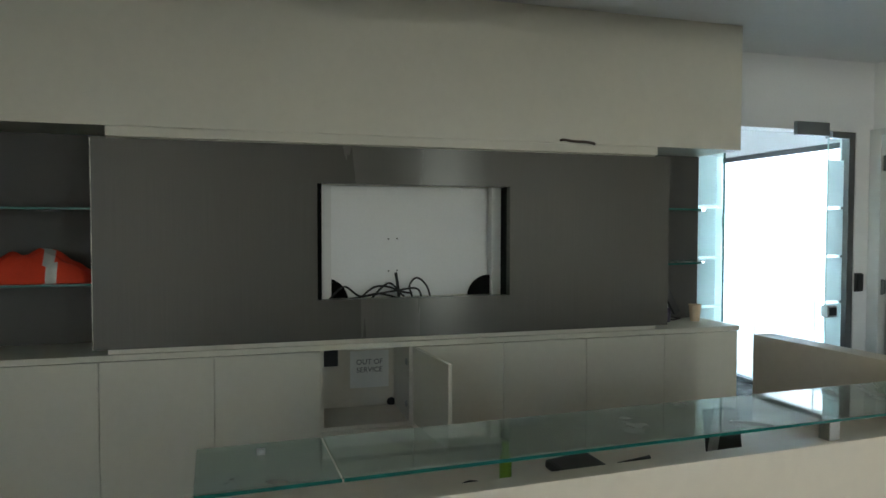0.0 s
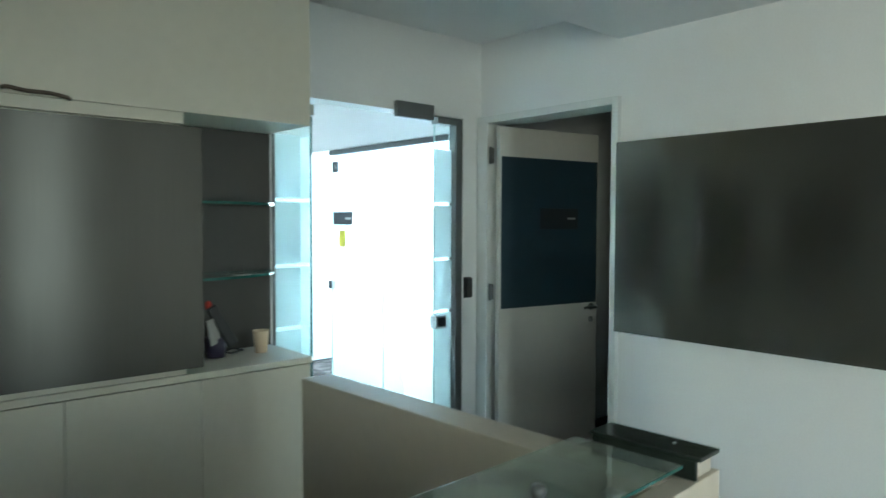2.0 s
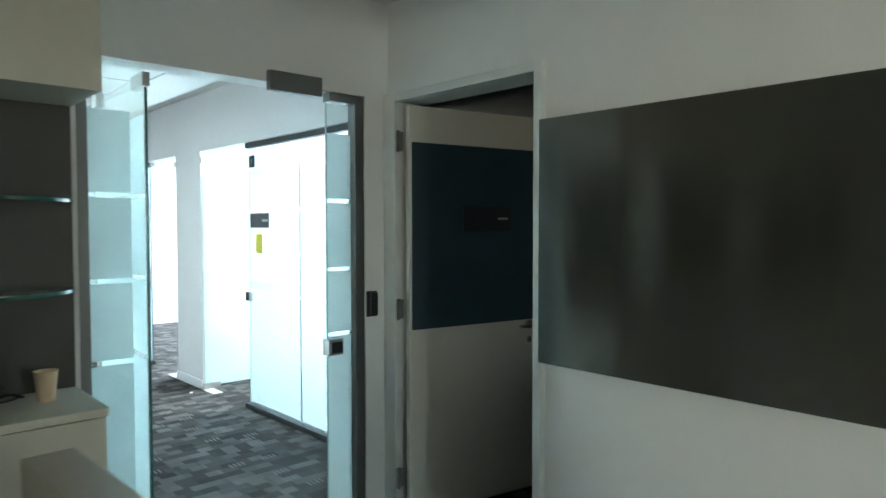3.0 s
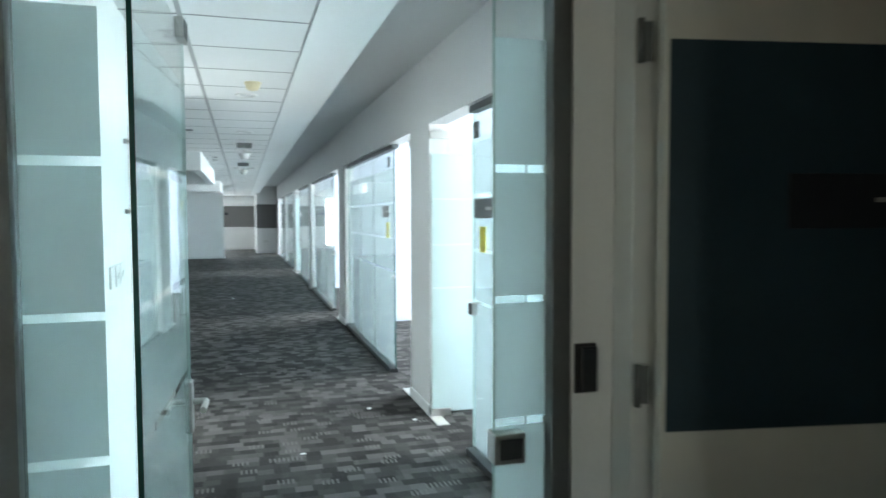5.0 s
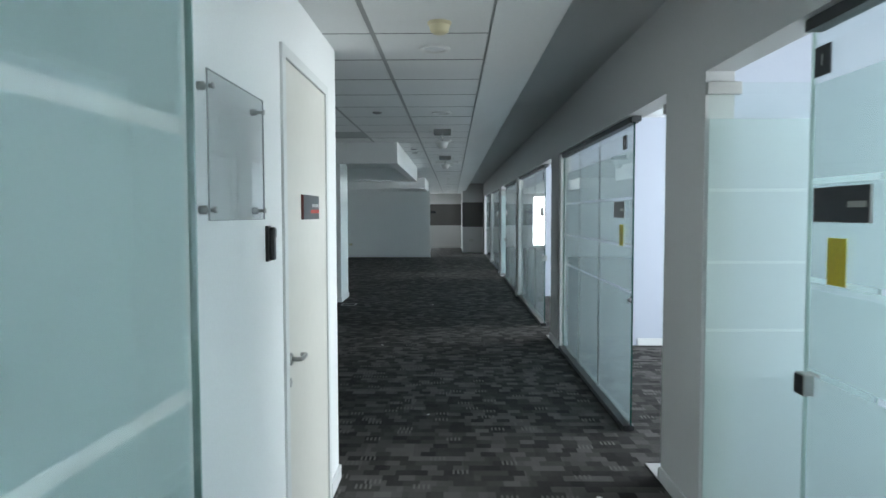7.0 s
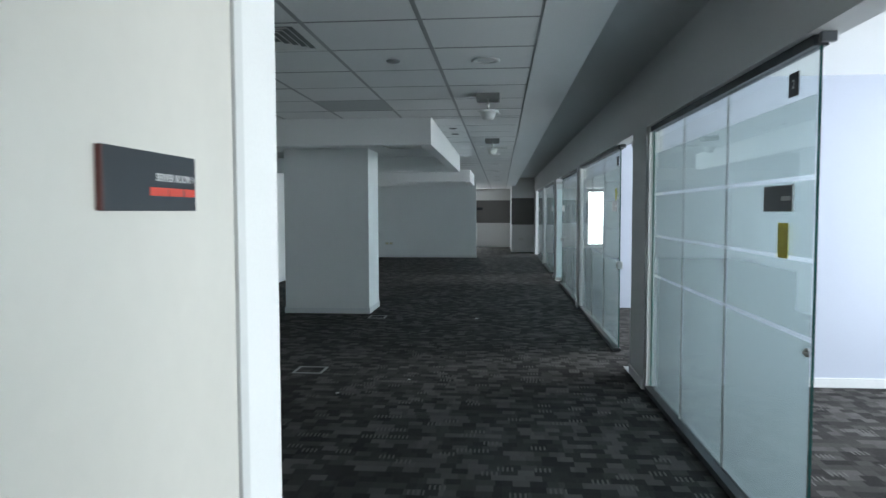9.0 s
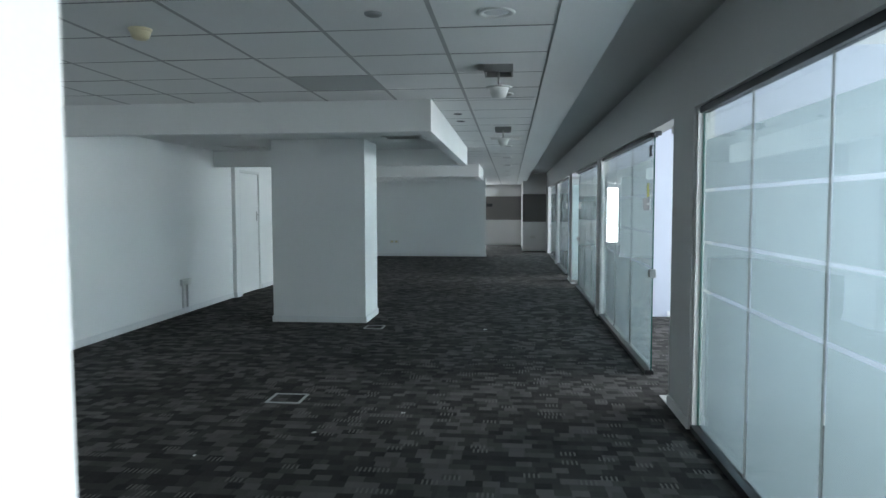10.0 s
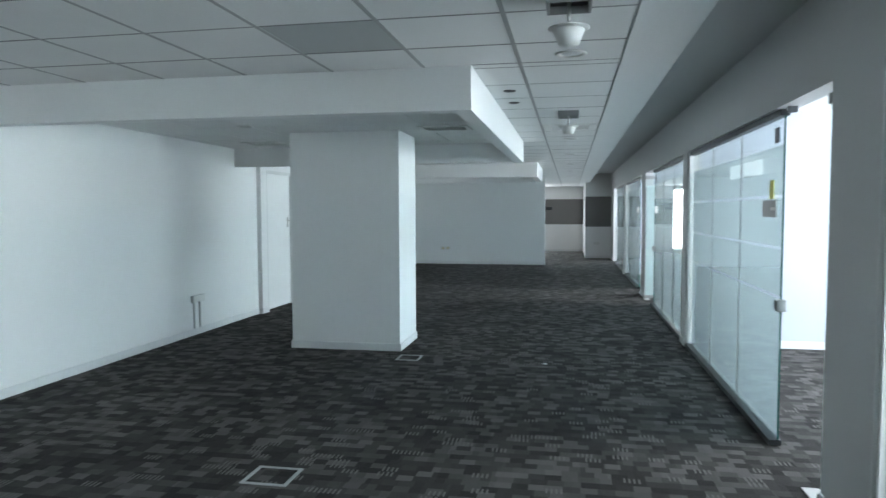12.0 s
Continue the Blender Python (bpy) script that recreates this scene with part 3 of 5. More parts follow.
skirting("skirting_end", (4.13, PIER - 0.015, 31.486, 31.5, 0, H), (2.63, 4.13, 35.236, 35.25, 0, H))
its = []
for (y0, y1) in OFFICES:
    its += [(5.95, WIN_X, y1 - 0.014, y1, 0, H), (5.2, WIN_X, y0, y0 + 0.014, 0, H)]
skirting("skirting_offices", *its)


# ---- glass fronts ----
LINES = [(0.0, 0.99), (1.012, 1.325), (1.345, 1.675), (1.697, 2.03)]


def sheet(*quads, axis="x", at=0.0):
    """Thin single sheets of film: (u0, u1, z0, z1) on a plane across x or y."""
    bm = bmesh.new()
    for u0, u1, z0, z1 in quads:
        pts = [(u0, z0), (u1, z0), (u1, z1), (u0, z1)]
        bm.faces.new([bm.verts.new((at, u, z) if axis == "x" else (u, at, z)) for u, z in pts])
    return bm


def film_items(u0, u1, bottom):
    return [(u0, u1, max(a, bottom), b) for a, b in LINES]


def glass_front(a, b, cuts, gap=0.01, label="frosted glass office front with dark channels"):
    """Fixed panes between y a and y b on the plane GX."""
    t = thing("glass_partition", label, "glass partition", (GX, a, 0), "office glass fronts")
    part("top_channel", boxes((-0.03, 0.03, 0, b - a, HEAD - 0.045, HEAD - 0.001), bevel=0.002), CHANNEL, t)
    part("bottom_channel", boxes((-0.055, 0.025, 0, b - a, 0.001, 0.04), bevel=0.002), CHANNEL, t)
    ys = [a, *cuts, b]
    for y0, y1 in zip(ys, ys[1:]):
        u0, u1 = y0 - a + 0.0015, y1 - a - 0.0015
        p = part("pane", boxes((-0.005, 0.005, u0, u1, 0.04, HEAD - 0.045)), GLASS, t)
        p.visible_shadow = False
        part("frosted_film", sheet(*film_items(u0 + (0.003 if gap < 0.005 else 0.04 if y0 == a else gap), u1 - (0.003 if gap < 0.005 else 0.03 if y1 == b else gap), 0.045), axis="x", at=0.0065), FILM, p, "translucent frosted film in four bands")
    for y, m in ((0, EDGE), (b - a, EDGE_PALE if gap < 0.005 else EDGE)):
        part("edge_strip", boxes((-0.006, 0.006, y - 0.002, y + 0.002, 0.04, HEAD - 0.045)), m, t)
    for y in cuts:
        part("joint_seal", boxes((-0.0055, 0.0055, y - a - 0.0012, y - a + 0.0012, 0.04, HEAD - 0.045)), SEAL, t, "grey joint seal")
    return t


FRONTS = [(4.22, 6.55, (4.98, 5.715)), (8.92, 11.9, (10.04, 10.96)), (13.5, 16.9, (14.65, 15.78)), (17.2, 20.4, (18.3, 19.35)), (22.8, 25.9, (23.8, 24.85)), (26.2, 29.4, (27.3, 28.35))]
for a, b, cuts in FRONTS:
    glass_front(a, b, cuts, 0.002 if a < 5 else 0.01)
# pale jamb trims beside the panes
structure("trim", boxes(*[(PIER + 0.02, 5.09, y - 0.012, y + 0.012, 0.04, HEAD - 0.002) for y in (11.917, 16.888, 17.212, 25.888, 26.212)]), DOORFRAME, "pale grey jamb trims beside the glass panes", "trim")


def glass_door(name, hinge, direction, width, label, film=FILM, top=2.2, group="glass doors"):
    """A frameless leaf from the hinge point along a direction, with patch fittings."""
    ang = math.degrees(math.atan2(direction[1], direction[0]))
    t = thing(name, label, "glass door", (hinge[0], hinge[1], 0), group)
    t.rotation_euler = (0, 0, radians(ang))
    p = part("pane", boxes((0.012, width, -0.005, 0.005, 0.012, top)), GLASS, t)
    p.visible_shadow = False
    part("frosted_film", sheet(*film_items(0.02, width - 0.008, 0.03), axis="y", at=0.0065), film, p, "translucent frosted film in four bands")
    part("edge_strip", boxes((width - 0.001, width + 0.002, -0.005, 0.005, 0.012, top)), EDGE_PALE, t)
    for z0, z1 in ((0.004, 0.06), (top - 0.055, top + 0.004)):
        part("patch_fitting", boxes((0.0, 0.165, -0.016, 0.016, z0, z1), bevel=0.003), STEEL, t, "satin steel patch fitting")
    return t


for hy, gy in ((7.395, 7.42), (8.05, 8.02), (12.55, 12.52), (21.275, 21.3), (21.93, 21.9)):
    od = glass_door("glass_door", (GX - 0.065, hy), (1, 0), 0.86, "frosted glass office door standing open at right angles", film=FILM_BRIGHTENED)
    # strips added across the clear gaps, which otherwise come out dark
    part("gap_strip", sheet(*[(0.02, 0.852, z0, z1) for z0, z1 in ((0.991, 1.011), (1.326, 1.344), (1.676, 1.696))], axis="y", at=0.0065), GAP_BRIGHTENER, od, "pale strips added to brighten the clear gaps")
    s = 1 if hy > gy else -1
    solid("floor_plate", boxes((GX - 0.075, GX + 0.02, gy + s * 0.01, gy + s * 0.26, 0.001, 0.006), bevel=0.001), STONE, "pale metal floor spring cover plate in the carpet", "floor plate", "floor plates")
    solid("door_stop", boxes((GX - 0.03, GX + 0.03, gy + s * 0.86 - 0.03, gy + s * 0.86 + 0.0, HEAD - 0.045, HEAD - 0.004), bevel=0.004), ALU, "small grey door stop under the lintel", "door stop", "door stops")
# lock keeps on pane edges
for y, s in ((6.55, 1), (13.5, -1), (20.4, 1), (22.8, -1), (29.4, 1)):
    k = thing("glass_lock", "square satin lock keep clamped to a glass edge", "lock", (GX, y, 0.955), "lock keeps")
    part("body", boxes((-0.03, 0.03, -0.045 if s > 0 else -0.02, 0.02 if s > 0 else 0.045, -0.04, 0.04), bevel=0.005), STEEL, k)
    part("inset", boxes((-0.034, -0.0305, -0.041 if s > 0 else -0.016, 0.016 if s > 0 else 0.041, -0.035, 0.035), bevel=0.001), BLACK, k)

# small round bolt keep on the second front
k = thing("glass_lock", "small worn round bolt keep on the glass edge", "lock", (GX - 0.005, 8.955, 0.95), "lock keeps")
part("body", lathe([(0, 0), (0.02, 0), (0.02, 0.008), (0.008, 0.012), (0.008, 0.02), (0, 0.02)], 16, pose(-0.0005, 0, 0, 0, -90, 0)), STEEL, k)
part("bolt", boxes((-0.014, -0.004, -0.03, -0.008, 0.004, 0.014), bevel=0.001), STEEL, k)

# entrance: fixed panes, frame, swung leaf
ent = thing("entrance_glazing", "fixed frosted entrance panes with a grey metal frame", "glass partition", (0, 4.1, 0))
for x0, x1, f0, f1 in ((3.122, 3.35, 3.126, 3.292), (4.236, 4.388, 4.24, 4.386)):
    p = part("pane", boxes((x0, x1, -0.005, 0.005, 0.01, 2.185 if x0 > 4 else 2.23)), GLASS, ent)
    p.visible_shadow = False
    part("frosted_film", sheet(*film_items(f0, f1, 0.03), axis="y", at=0.0065), FILM_BRIGHTENED, p, "translucent frosted film in four bands")
part("frame_post", boxes((4.388, 4.443, -0.035, 0.03, 0.002, 2.229), bevel=0.003), ALU, ent, "dull grey aluminium post")
part("frame_head", boxes((4.236, 4.388, -0.035, 0.03, 2.186, 2.229), bevel=0.003), ALU, ent, "dull grey aluminium head")
part("edge_strip", boxes((4.2315, 4.2355, -0.005, 0.005, 0.01, 2.185)), EDGE_PALE, ent)
part("wall_channel", boxes((SIDE - 0.003, 3.12, -0.035, 0.03, 0.002, 2.229), bevel=0.002), ALU, ent)
leaf = glass_door("entrance_door", (3.357, 4.10), (0.045, 0.89), 0.885, "frosted glass entrance door standing open with steel lever", group="entrance doors", film=FILM_BRIGHTENED)
part("hinge_edge", boxes((0.006, 0.0118, -0.006, 0.006, 0.062, 2.14)), EDGE, leaf, "dark green polished glass edge")
for s in (-1, 1):
    h = part("handle_plate", boxes((0.81, 0.87, s * 0.0065 if s > 0 else -0.016, 0.016 if s > 0 else -0.0065, 0.80, 0.98), bevel=0.003), STEEL, leaf, "satin steel handle plate")
    part("lever", tube(curve_points([(0.845, s * 0.012, 0.905), (0.845, s * 0.05, 0.905), (0.83, s * 0.062, 0.905), (0.72, s * 0.062, 0.905)]), 0.0105, 10), STEEL, h)
solid("door_magnet", boxes((3.886, 4.168, FRONT - 0.035, FRONT - 0.0005, 2.19, 2.283), bevel=0.003), ALU, "grey metal magnetic lock housing above the entrance", "magnetic lock")
lk = thing("glass_lock", "square dark lock keep clamped to the entrance pane", "lock", (4.275, 4.1, 0.937), "lock keeps")
part("body", boxes((-0.05, 0.04, -0.03, 0.03, -0.042, 0.042), bevel=0.006), STEEL, lk)
part("inset", boxes((-0.034, 0.03, -0.034, -0.0305, -0.028, 0.028), bevel=0.001), BLACK, lk)


# ---- reception: cabinets, steel panel, niches ----
FY = 3.572          # front of the base cabinets
X0, X1 = -2.44, 3.035
TOP = 0.957


def base_cabinet(x0, x1, closed=True):
    t = thing("base_cabinet", "cream laminate base cabinet with a flat handleless door" if closed else "cream base cabinet with its door standing open", "cabinet", (x0, FY, 0), "reception base cabinets")
    w, d, h = x1 - x0, 3.98 - FY, TOP - 0.03
    part("side_panel", boxes((0.0, 0.018, 0.02, d, 0.08, h)), CREAM_IN, t)
    part("side_panel", boxes((w - 0.018, w, 0.02, d, 0.08, h)), CREAM_IN, t)
    part("back_panel", boxes((0.018, w - 0.018, d - 0.012, d, 0.08, h)), CREAM_IN, t)
    part("bottom_panel", boxes((0.018, w - 0.018, 0.02, d - 0.012, 0.08, 0.1)), CREAM_IN, t)
    part("shelf", boxes((0.018, w - 0.018, 0.03, d - 0.012, 0.512, 0.53)), CREAM_IN, t)
    part("plinth", boxes((0, w, 0.05, 0.07, 0.0, 0.08)), CREAM, t)
    if closed:
        part("door", boxes((0.0015, w - 0.0015, 0, 0.0185, 0.085, h - 0.004), bevel=0.0015), CREAM, t)
    return t


edges = [X0 + 0.002, -1.94, -1.44, -0.94, -0.44, 0.06, 0.56]
for a, b in zip(edges, edges[1:]):
    base_cabinet(a, b)
edges = [1.035, 1.535, 2.03, 2.53, X1]
for a, b in zip(edges, edges[1:]):
    base_cabinet(a, b)
oc = base_cabinet(0.56, 1.035, closed=False)
part("lower_door", boxes((0.002, 0.473, 0, 0.0185, 0.085, 0.515), bevel=0.0015), CREAM, oc)
part("door", boxes((0, 0.018, -0.465, 0, 0.53, TOP - 0.034), bevel=0.0015, m=pose(0.475, -0.002, 0, 0, 0, 6)), CREAM, oc, "cream door swung open to the side")
for z in (0.62, 0.84):
    part("hinge", lathe([(0, 0), (0.017, 0), (0.017, 0.006), (0.008, 0.01), (0, 0.01)], 14, pose(0.452, 0.05, z, 0, -90, 0)), STEEL, oc, "round metal hinge cup")

structure("worktop", boxes((X0, X1 + 0.005, FY - 0.012, 3.985, TOP - 0.028, TOP), bevel=0.003), CREAM, "cream laminate worktop above the cabinets", "worktop")
structure("soffit", boxes((X0, X1 + 0.004, FY + 0.002, 3.985, 2.003, 2.735)), CREAM, "cream boxed bulkhead above the cabinets", "bulkhead")
solid("cladding_backing", boxes((-0.40, 0.55, 3.60, 3.985, TOP + 0.001, 2.0), (1.59, 2.47, 3.60, 3.985, TOP + 0.001, 2.0), (0.55, 1.59, 3.60, 3.985, TOP + 0.001, 1.17), (0.55, 1.59, 3.60, 3.985, 1.76, 2.0)), CREAM, "cream boxed backing behind the steel panel", "panel")
solid("backing_cleat", boxes((-0.40, 2.47, FY + 0.001, 3.599, 1.955, 2.001), bevel=0.002), CREAM, "thin cream cleat under the bulkhead", "cleat")
solid("backing_plinth", boxes((-0.40, 2.47, FY + 0.001, 3.599, TOP + 0.001, 0.982), bevel=0.002), CREAM, "thin cream plinth strip on the worktop", "strip")
# steel panel with the screen opening
PXA, PXB, PZA, PZB = -0.455, 2.53, 0.984, 1.944
HXA, HXB, HZA, HZB = 0.545, 1.557, 1.183, 1.757
sp = thing("wall_cladding", "large brushed steel wall panel with an empty screen opening", "cladding", (0, 3.545, 0))
for n_, q in (("left_sheet", (PXA, HXA, PZA, PZB)), ("right_sheet", (HXB, PXB, PZA, PZB)), ("top_sheet", (HXA, HXB, HZB, PZB)), ("bottom_sheet", (HXA, HXB, PZA, HZA))):
    part(n_, boxes((q[0], q[1], 0, 0.05, q[2], q[3])), PANEL_STEEL, sp)
part("return_edge", boxes((PXA - 0.003, PXA + 0.001, 0.001, 0.06, PZA, PZB)), CREAM, sp, "pale folded edge")
# screen recess
rc = thing("screen_recess", "white lined screen recess with drilled fixing holes", "recess", (0, 3.6, 0))
part("back", boxes((HXA - 0.02, HXB + 0.02, 0.17, 0.19, HZA - 0.05, HZB + 0.02)), WALL, rc)
part("side_batten", boxes((HXA + 0.026, HXA + 0.085, 0.10, 0.17, HZA - 0.03, HZB + 0.01)), WHITE, rc)
part("side_batten", boxes((HXB - 0.045, HXB + 0.006, 0.10, 0.17, HZA - 0.03, HZB + 0.01)), WHITE, rc)
# solid black strips put in for the shade inside the side gaps
part("gap_shade_strip", boxes((HXA - 0.02, HXA + 0.026, -0.003, 0.17, HZA - 0.03, HZB + 0.01)), VOID, rc)
part("gap_shade_strip", boxes((HXB + 0.006, HXB + 0.035, -0.003, 0.17, HZA - 0.03, HZB + 0.01)), VOID, rc)
for dx, dz in ((0.005, 0.296), (0.052, 0.298), (0.005, 0.124), (0.052, 0.126)):
    part("fixing_hole", lathe([(0, 0), (0.0045, 0), (0.0045, 0.002), (0, 0.002)], 8, pose(0.94 + dx, 0.1695, HZA + dz, 90, 0, 0)), BLACK, rc)
for sx, a0 in ((HXA + 0.05, 1), (HXB - 0.04, -1)):
    bm = bmesh.new()
    arc = [(sx, HZA - 0.03)] + [(sx + a0 * 0.128 * math.cos(k / 10 * math.pi / 2), HZA - 0.03 + 0.125 * math.sin(k / 10 * math.pi / 2)) for k in range(11)]
    front = [bm.verts.new((x, 0.135, z)) for x, z in arc]
    back = [bm.verts.new((x, 0.165, z)) for x, z in arc]
    bm.faces.new(front), bm.faces.new(back[::-1])
    for i in range(len(arc)):
        j = (i + 1) % len(arc)
        bm.faces.new((front[i], back[i], back[j], front[j]))
    bmesh.ops.recalc_face_normals(bm, faces=bm.faces[:])
    part("corner_bracket", bm, VOID, rc, "black quarter-round bracket")
cz = HZA - 0.012
for k, kn in enumerate(([(0.62, 3.70, cz), (0.70, 3.72, cz + 0.06), (0.78, 3.71, cz + 0.01), (0.88, 3.72, cz + 0.02), (0.97, 3.70, cz)],
                        [(0.78, 3.70, cz), (0.86, 3.72, cz + 0.055), (0.95, 3.72, cz + 0.05), (1.02, 3.70, cz + 0.0)],
                        [(0.84, 3.69, cz), (0.93, 3.71, cz + 0.075), (1.0, 3.72, cz + 0.03), (1.06, 3.70, cz + 0.02)],
                        [(1.06, 3.70, cz), (1.05, 3.72, cz + 0.06), (1.09, 3.72, cz + 0.10), (1.14, 3.71, cz + 0.06), (1.16, 3.70, cz - 0.005)],
                        [(0.72, 3.70, cz - 0.005), (0.83, 3.69, cz + 0.015), (0.96, 3.69, cz + 0.035), (1.08, 3.70, cz + 0.045), (1.11, 3.70, cz)],
                        [(0.99, 3.71, cz), (0.985, 3.72, cz + 0.06), (0.975, 3.725, cz + 0.13)])):
    solid("cable", tube(curve_points(kn), 0.0055 if k < 5 else 0.008), RUBBER, "loose black cable lying in the screen recess", "cable", "cables in the recess")
# handle on the bulkhead flap
solid("bar_handle", tube(curve_points([(1.86, FY + 0.001, 2.018), (1.875, FY - 0.022, 2.019), (1.93, FY - 0.024, 2.012), (2.0, FY - 0.024, 2.012), (2.05, FY - 0.022, 2.005), (2.066, FY + 0.001, 2.004)]), 0.0075), BRONZE, "slim wavy dark bronze bar handle on the bulkhead flap", "handle")


def niche(x0, x1, open_right, name):
    structure(name, boxes((x0, x1, 3.955, 3.984, TOP + 0.001, 2.002), *([] if open_right else [(x0 - 0.018, x0, 3.6, 3.984, TOP + 0.001, 2.002)])), NICHE, "dark grey laminate lining of the shelf niche", "niche lining")


niche(2.472, X1, True, "niche_right")
niche(-1.5, -0.402, False, "niche_left")


def round_shelf(x0, x1, y, depth, z):
    """A glass shelf whose free corner is rounded off."""
    bm = bmesh.new()
    pts = [(x0, y), (x1, y)]
    for k in range(13):
        a = k / 12 * math.pi / 2
        pts.append((x0 + (x1 - x0) * math.cos(a), y - depth * math.sin(a)))
    lo, hi = [bm.verts.new((*p, z)) for p in pts], [bm.verts.new((*p, z + 0.012)) for p in pts]
    bm.faces.new(lo[::-1]), bm.faces.new(hi)
    for i in range(len(pts)):
        j = (i + 1) % len(pts)
        bm.faces.new((lo[i], lo[j], hi[j], hi[i])).material_index = 1
    bmesh.ops.recalc_face_normals(bm, faces=bm.faces[:])
    return bm


for z in (1.645, 1.322):
    solid("glass_shelf", round_shelf(2.532, X1 - 0.002, 3.954, 0.33, z), [GLASS_TOP, EDGE], "rounded green-edged glass shelf in the niche", "shelf", "glass shelves")
for z in (1.62, 1.27):
    solid("glass_shelf", boxes((-1.499, -0.458, 3.62, 3.954, z, z + 0.012), bevel=0.001), [EDGE], "dark glass shelf in the vest niche", "shelf", "glass shelves")

# hi-vis vest heaped on the shelf
bm = bmesh.new()
bmesh.ops.create_grid(bm, x_segments=44, y_segments=22, size=0.5)
for v in bm.verts:
    u, w = v.co.x * 2, v.co.y * 2
    h = max(0.0, (1 - abs(u) ** 3) * (1 - abs(w) ** 4))
    nz = noise.noise(Vector((u * 2.6, w * 2.2, 1.7))) + 0.5 * noise.noise(Vector((u * 6, w * 5, 4.1)))
    v.co = Vector((u * 0.34, w * 0.13, h ** 0.6 * (0.115 + 0.045 * nz + 0.02 * math.sin(u * 4 + 0.6))))
    v.co.z = max(v.co.z, 0.001)
for f in bm.faces:
    f.smooth = True
    c = f.calc_center_median()
    f.material_index = 1 if 0.1 < c.x + 0.3 * c.y < 0.15 else 0
bm.transform(pose(-0.81, 3.78, 1.283))
solid("safety_vest", bm, [HIVIS, REFLECT], "orange hi-vis vest with grey reflective strip, heaped on the glass shelf", "vest")

# things on the worktop in the right niche
solid("paper_cup", lathe([(0, 0), (0.027, 0), (0.028, 0.004), (0.037, 0.10), (0.039, 0.104), (0.036, 0.104), (0.027, 0.006), (0, 0.006)], 24, pose(2.905, 3.80, TOP + 0.001)), CUP, "crumpled tan paper cup on the worktop", "cup")
pot = thing("pen_pot", "dark pot with a brush and cloth standing in it", "pot", (2.70, 3.83, TOP + 0.001))
part("pot", lathe([(0, 0), (0.04, 0), (0.048, 0.09), (0.044, 0.09), (0.038, 0.006), (0, 0.006)], 20), PURPLE, pot)
# the pale cloth's shade is put into a mid grey
part("cloth", boxes((-0.028, 0.024, -0.004, 0.004, 0.07, 0.19), bevel=0.003, m=pose(0.002, -0.03, 0.0, 6, -16, 12)), REFLECT, pot, "pale folded cloth, greyed for its shade")
part("brush", boxes((-0.024, 0.024, -0.012, 0.012, 0.03, 0.235), bevel=0.006, m=pose(0.075, -0.05, 0.03, 0, -30, 0)), BLACK, pot, "black brush")
part("cap", lathe([(0, 0), (0.012, 0), (0.014, 0.03), (0, 0.04)], 12, pose(-0.045, -0.03, 0.222)), RED, pot, "red cap")
solid("cable_coil", tube(curve_points([(2.80 + 0.05 * math.cos(a), 3.88 + 0.03 * math.sin(a), TOP + 0.006 + 0.004 * (k % 3)) for k, a in enumerate([i * 0.7 for i in range(20)])], 3), 0.0045, 6), RUBBER, "small dark coil of cable on the worktop", "cable")

# inside the open cabinet
nt = thing("notice", "white paper notice reading OUT OF SERVICE inside the cabinet", "notice", (0.885, 3.962, 0.735))
part("sheet", boxes((-0.12, 0.10, 0.0, 0.0015, -0.10, 0.11)), PAPER, nt)
part("lettering", letters("OUT OF", 0.041, on(-0.01, -0.0012, 0.045, FACE_MINUS_Y)), INK_DARK, nt)
part("lettering", letters("SERVICE", 0.041, on(-0.01, -0.0012, 0.0, FACE_MINUS_Y)), INK_DARK, nt)
solid("junction_box", boxes((0.605, 0.685, 3.86, 3.966, 0.785, 0.885), bevel=0.006), BLACK, "black electrical box inside the cabinet", "electrical box")
solid("cable_grommet", lathe([(0, 0), (0.025, 0), (0.025, 0.012), (0.015, 0.02), (0, 0.02)], 16, pose(1.0, 3.966, 0.545, 90, 0, 0)), RUBBER, "round black cable grommet inside the cabinet", "grommet")

# ---- reception counter ----
CA = math.degrees(math.atan(0.0455))
cm = pose(0.115, 1.473, 0, 0, 0, CA)


def counter_box(*q):
    return boxes(*q, m=cm, bevel=0.003)


ct = thing("reception_counter", "cream reception counter with a raised glass top", "counter")
CL = 2.85
part("front_panel", counter_box((-0.05, CL, 0.008, 0.063, 0.0, 1.0)), COUNTER, ct)
part("desk_shelf", counter_box((-0.05, CL - 0.18, 0.064, 0.82, 0.735, 0.76)), COUNTER, ct)
part("end_panel", counter_box((-0.05, -0.01, 0.064, 0.78, 0.0, 0.735)), COUNTER, ct)
for u in (1.52, 2.42):
    part("standoff", counter_box((u, u + 0.035, 0.02, 0.055, 1.0005, 1.0565)), STEEL, ct, "short satin steel standoff")
part("end_block", counter_box((CL - 0.1, CL - 0.02, 0.02, 0.1, 1.0005, 1.0455)), COUNTER, ct)
for u0, u1 in ((0.0, 0.268), (0.272, CL - 0.205)):
    g = part("glass_top", counter_box((u0, u1, 0.0, 0.268, 1.057, 1.065)), GLASS_TOP, ct, "clear glass top with green edge")
    part("front_edge", boxes((u0, u1, -0.0015, -0.0002, 1.0573, 1.0647), m=cm), material("lit_glass_edge", (0.012, 0.10, 0.085), 0.1), g)
cap = part("end_cap", counter_box((CL - 0.118, CL - 0.02, 0.0, 0.285, 1.046, 1.056)), DARK_GLASS, ct, "dark green glass end cap")
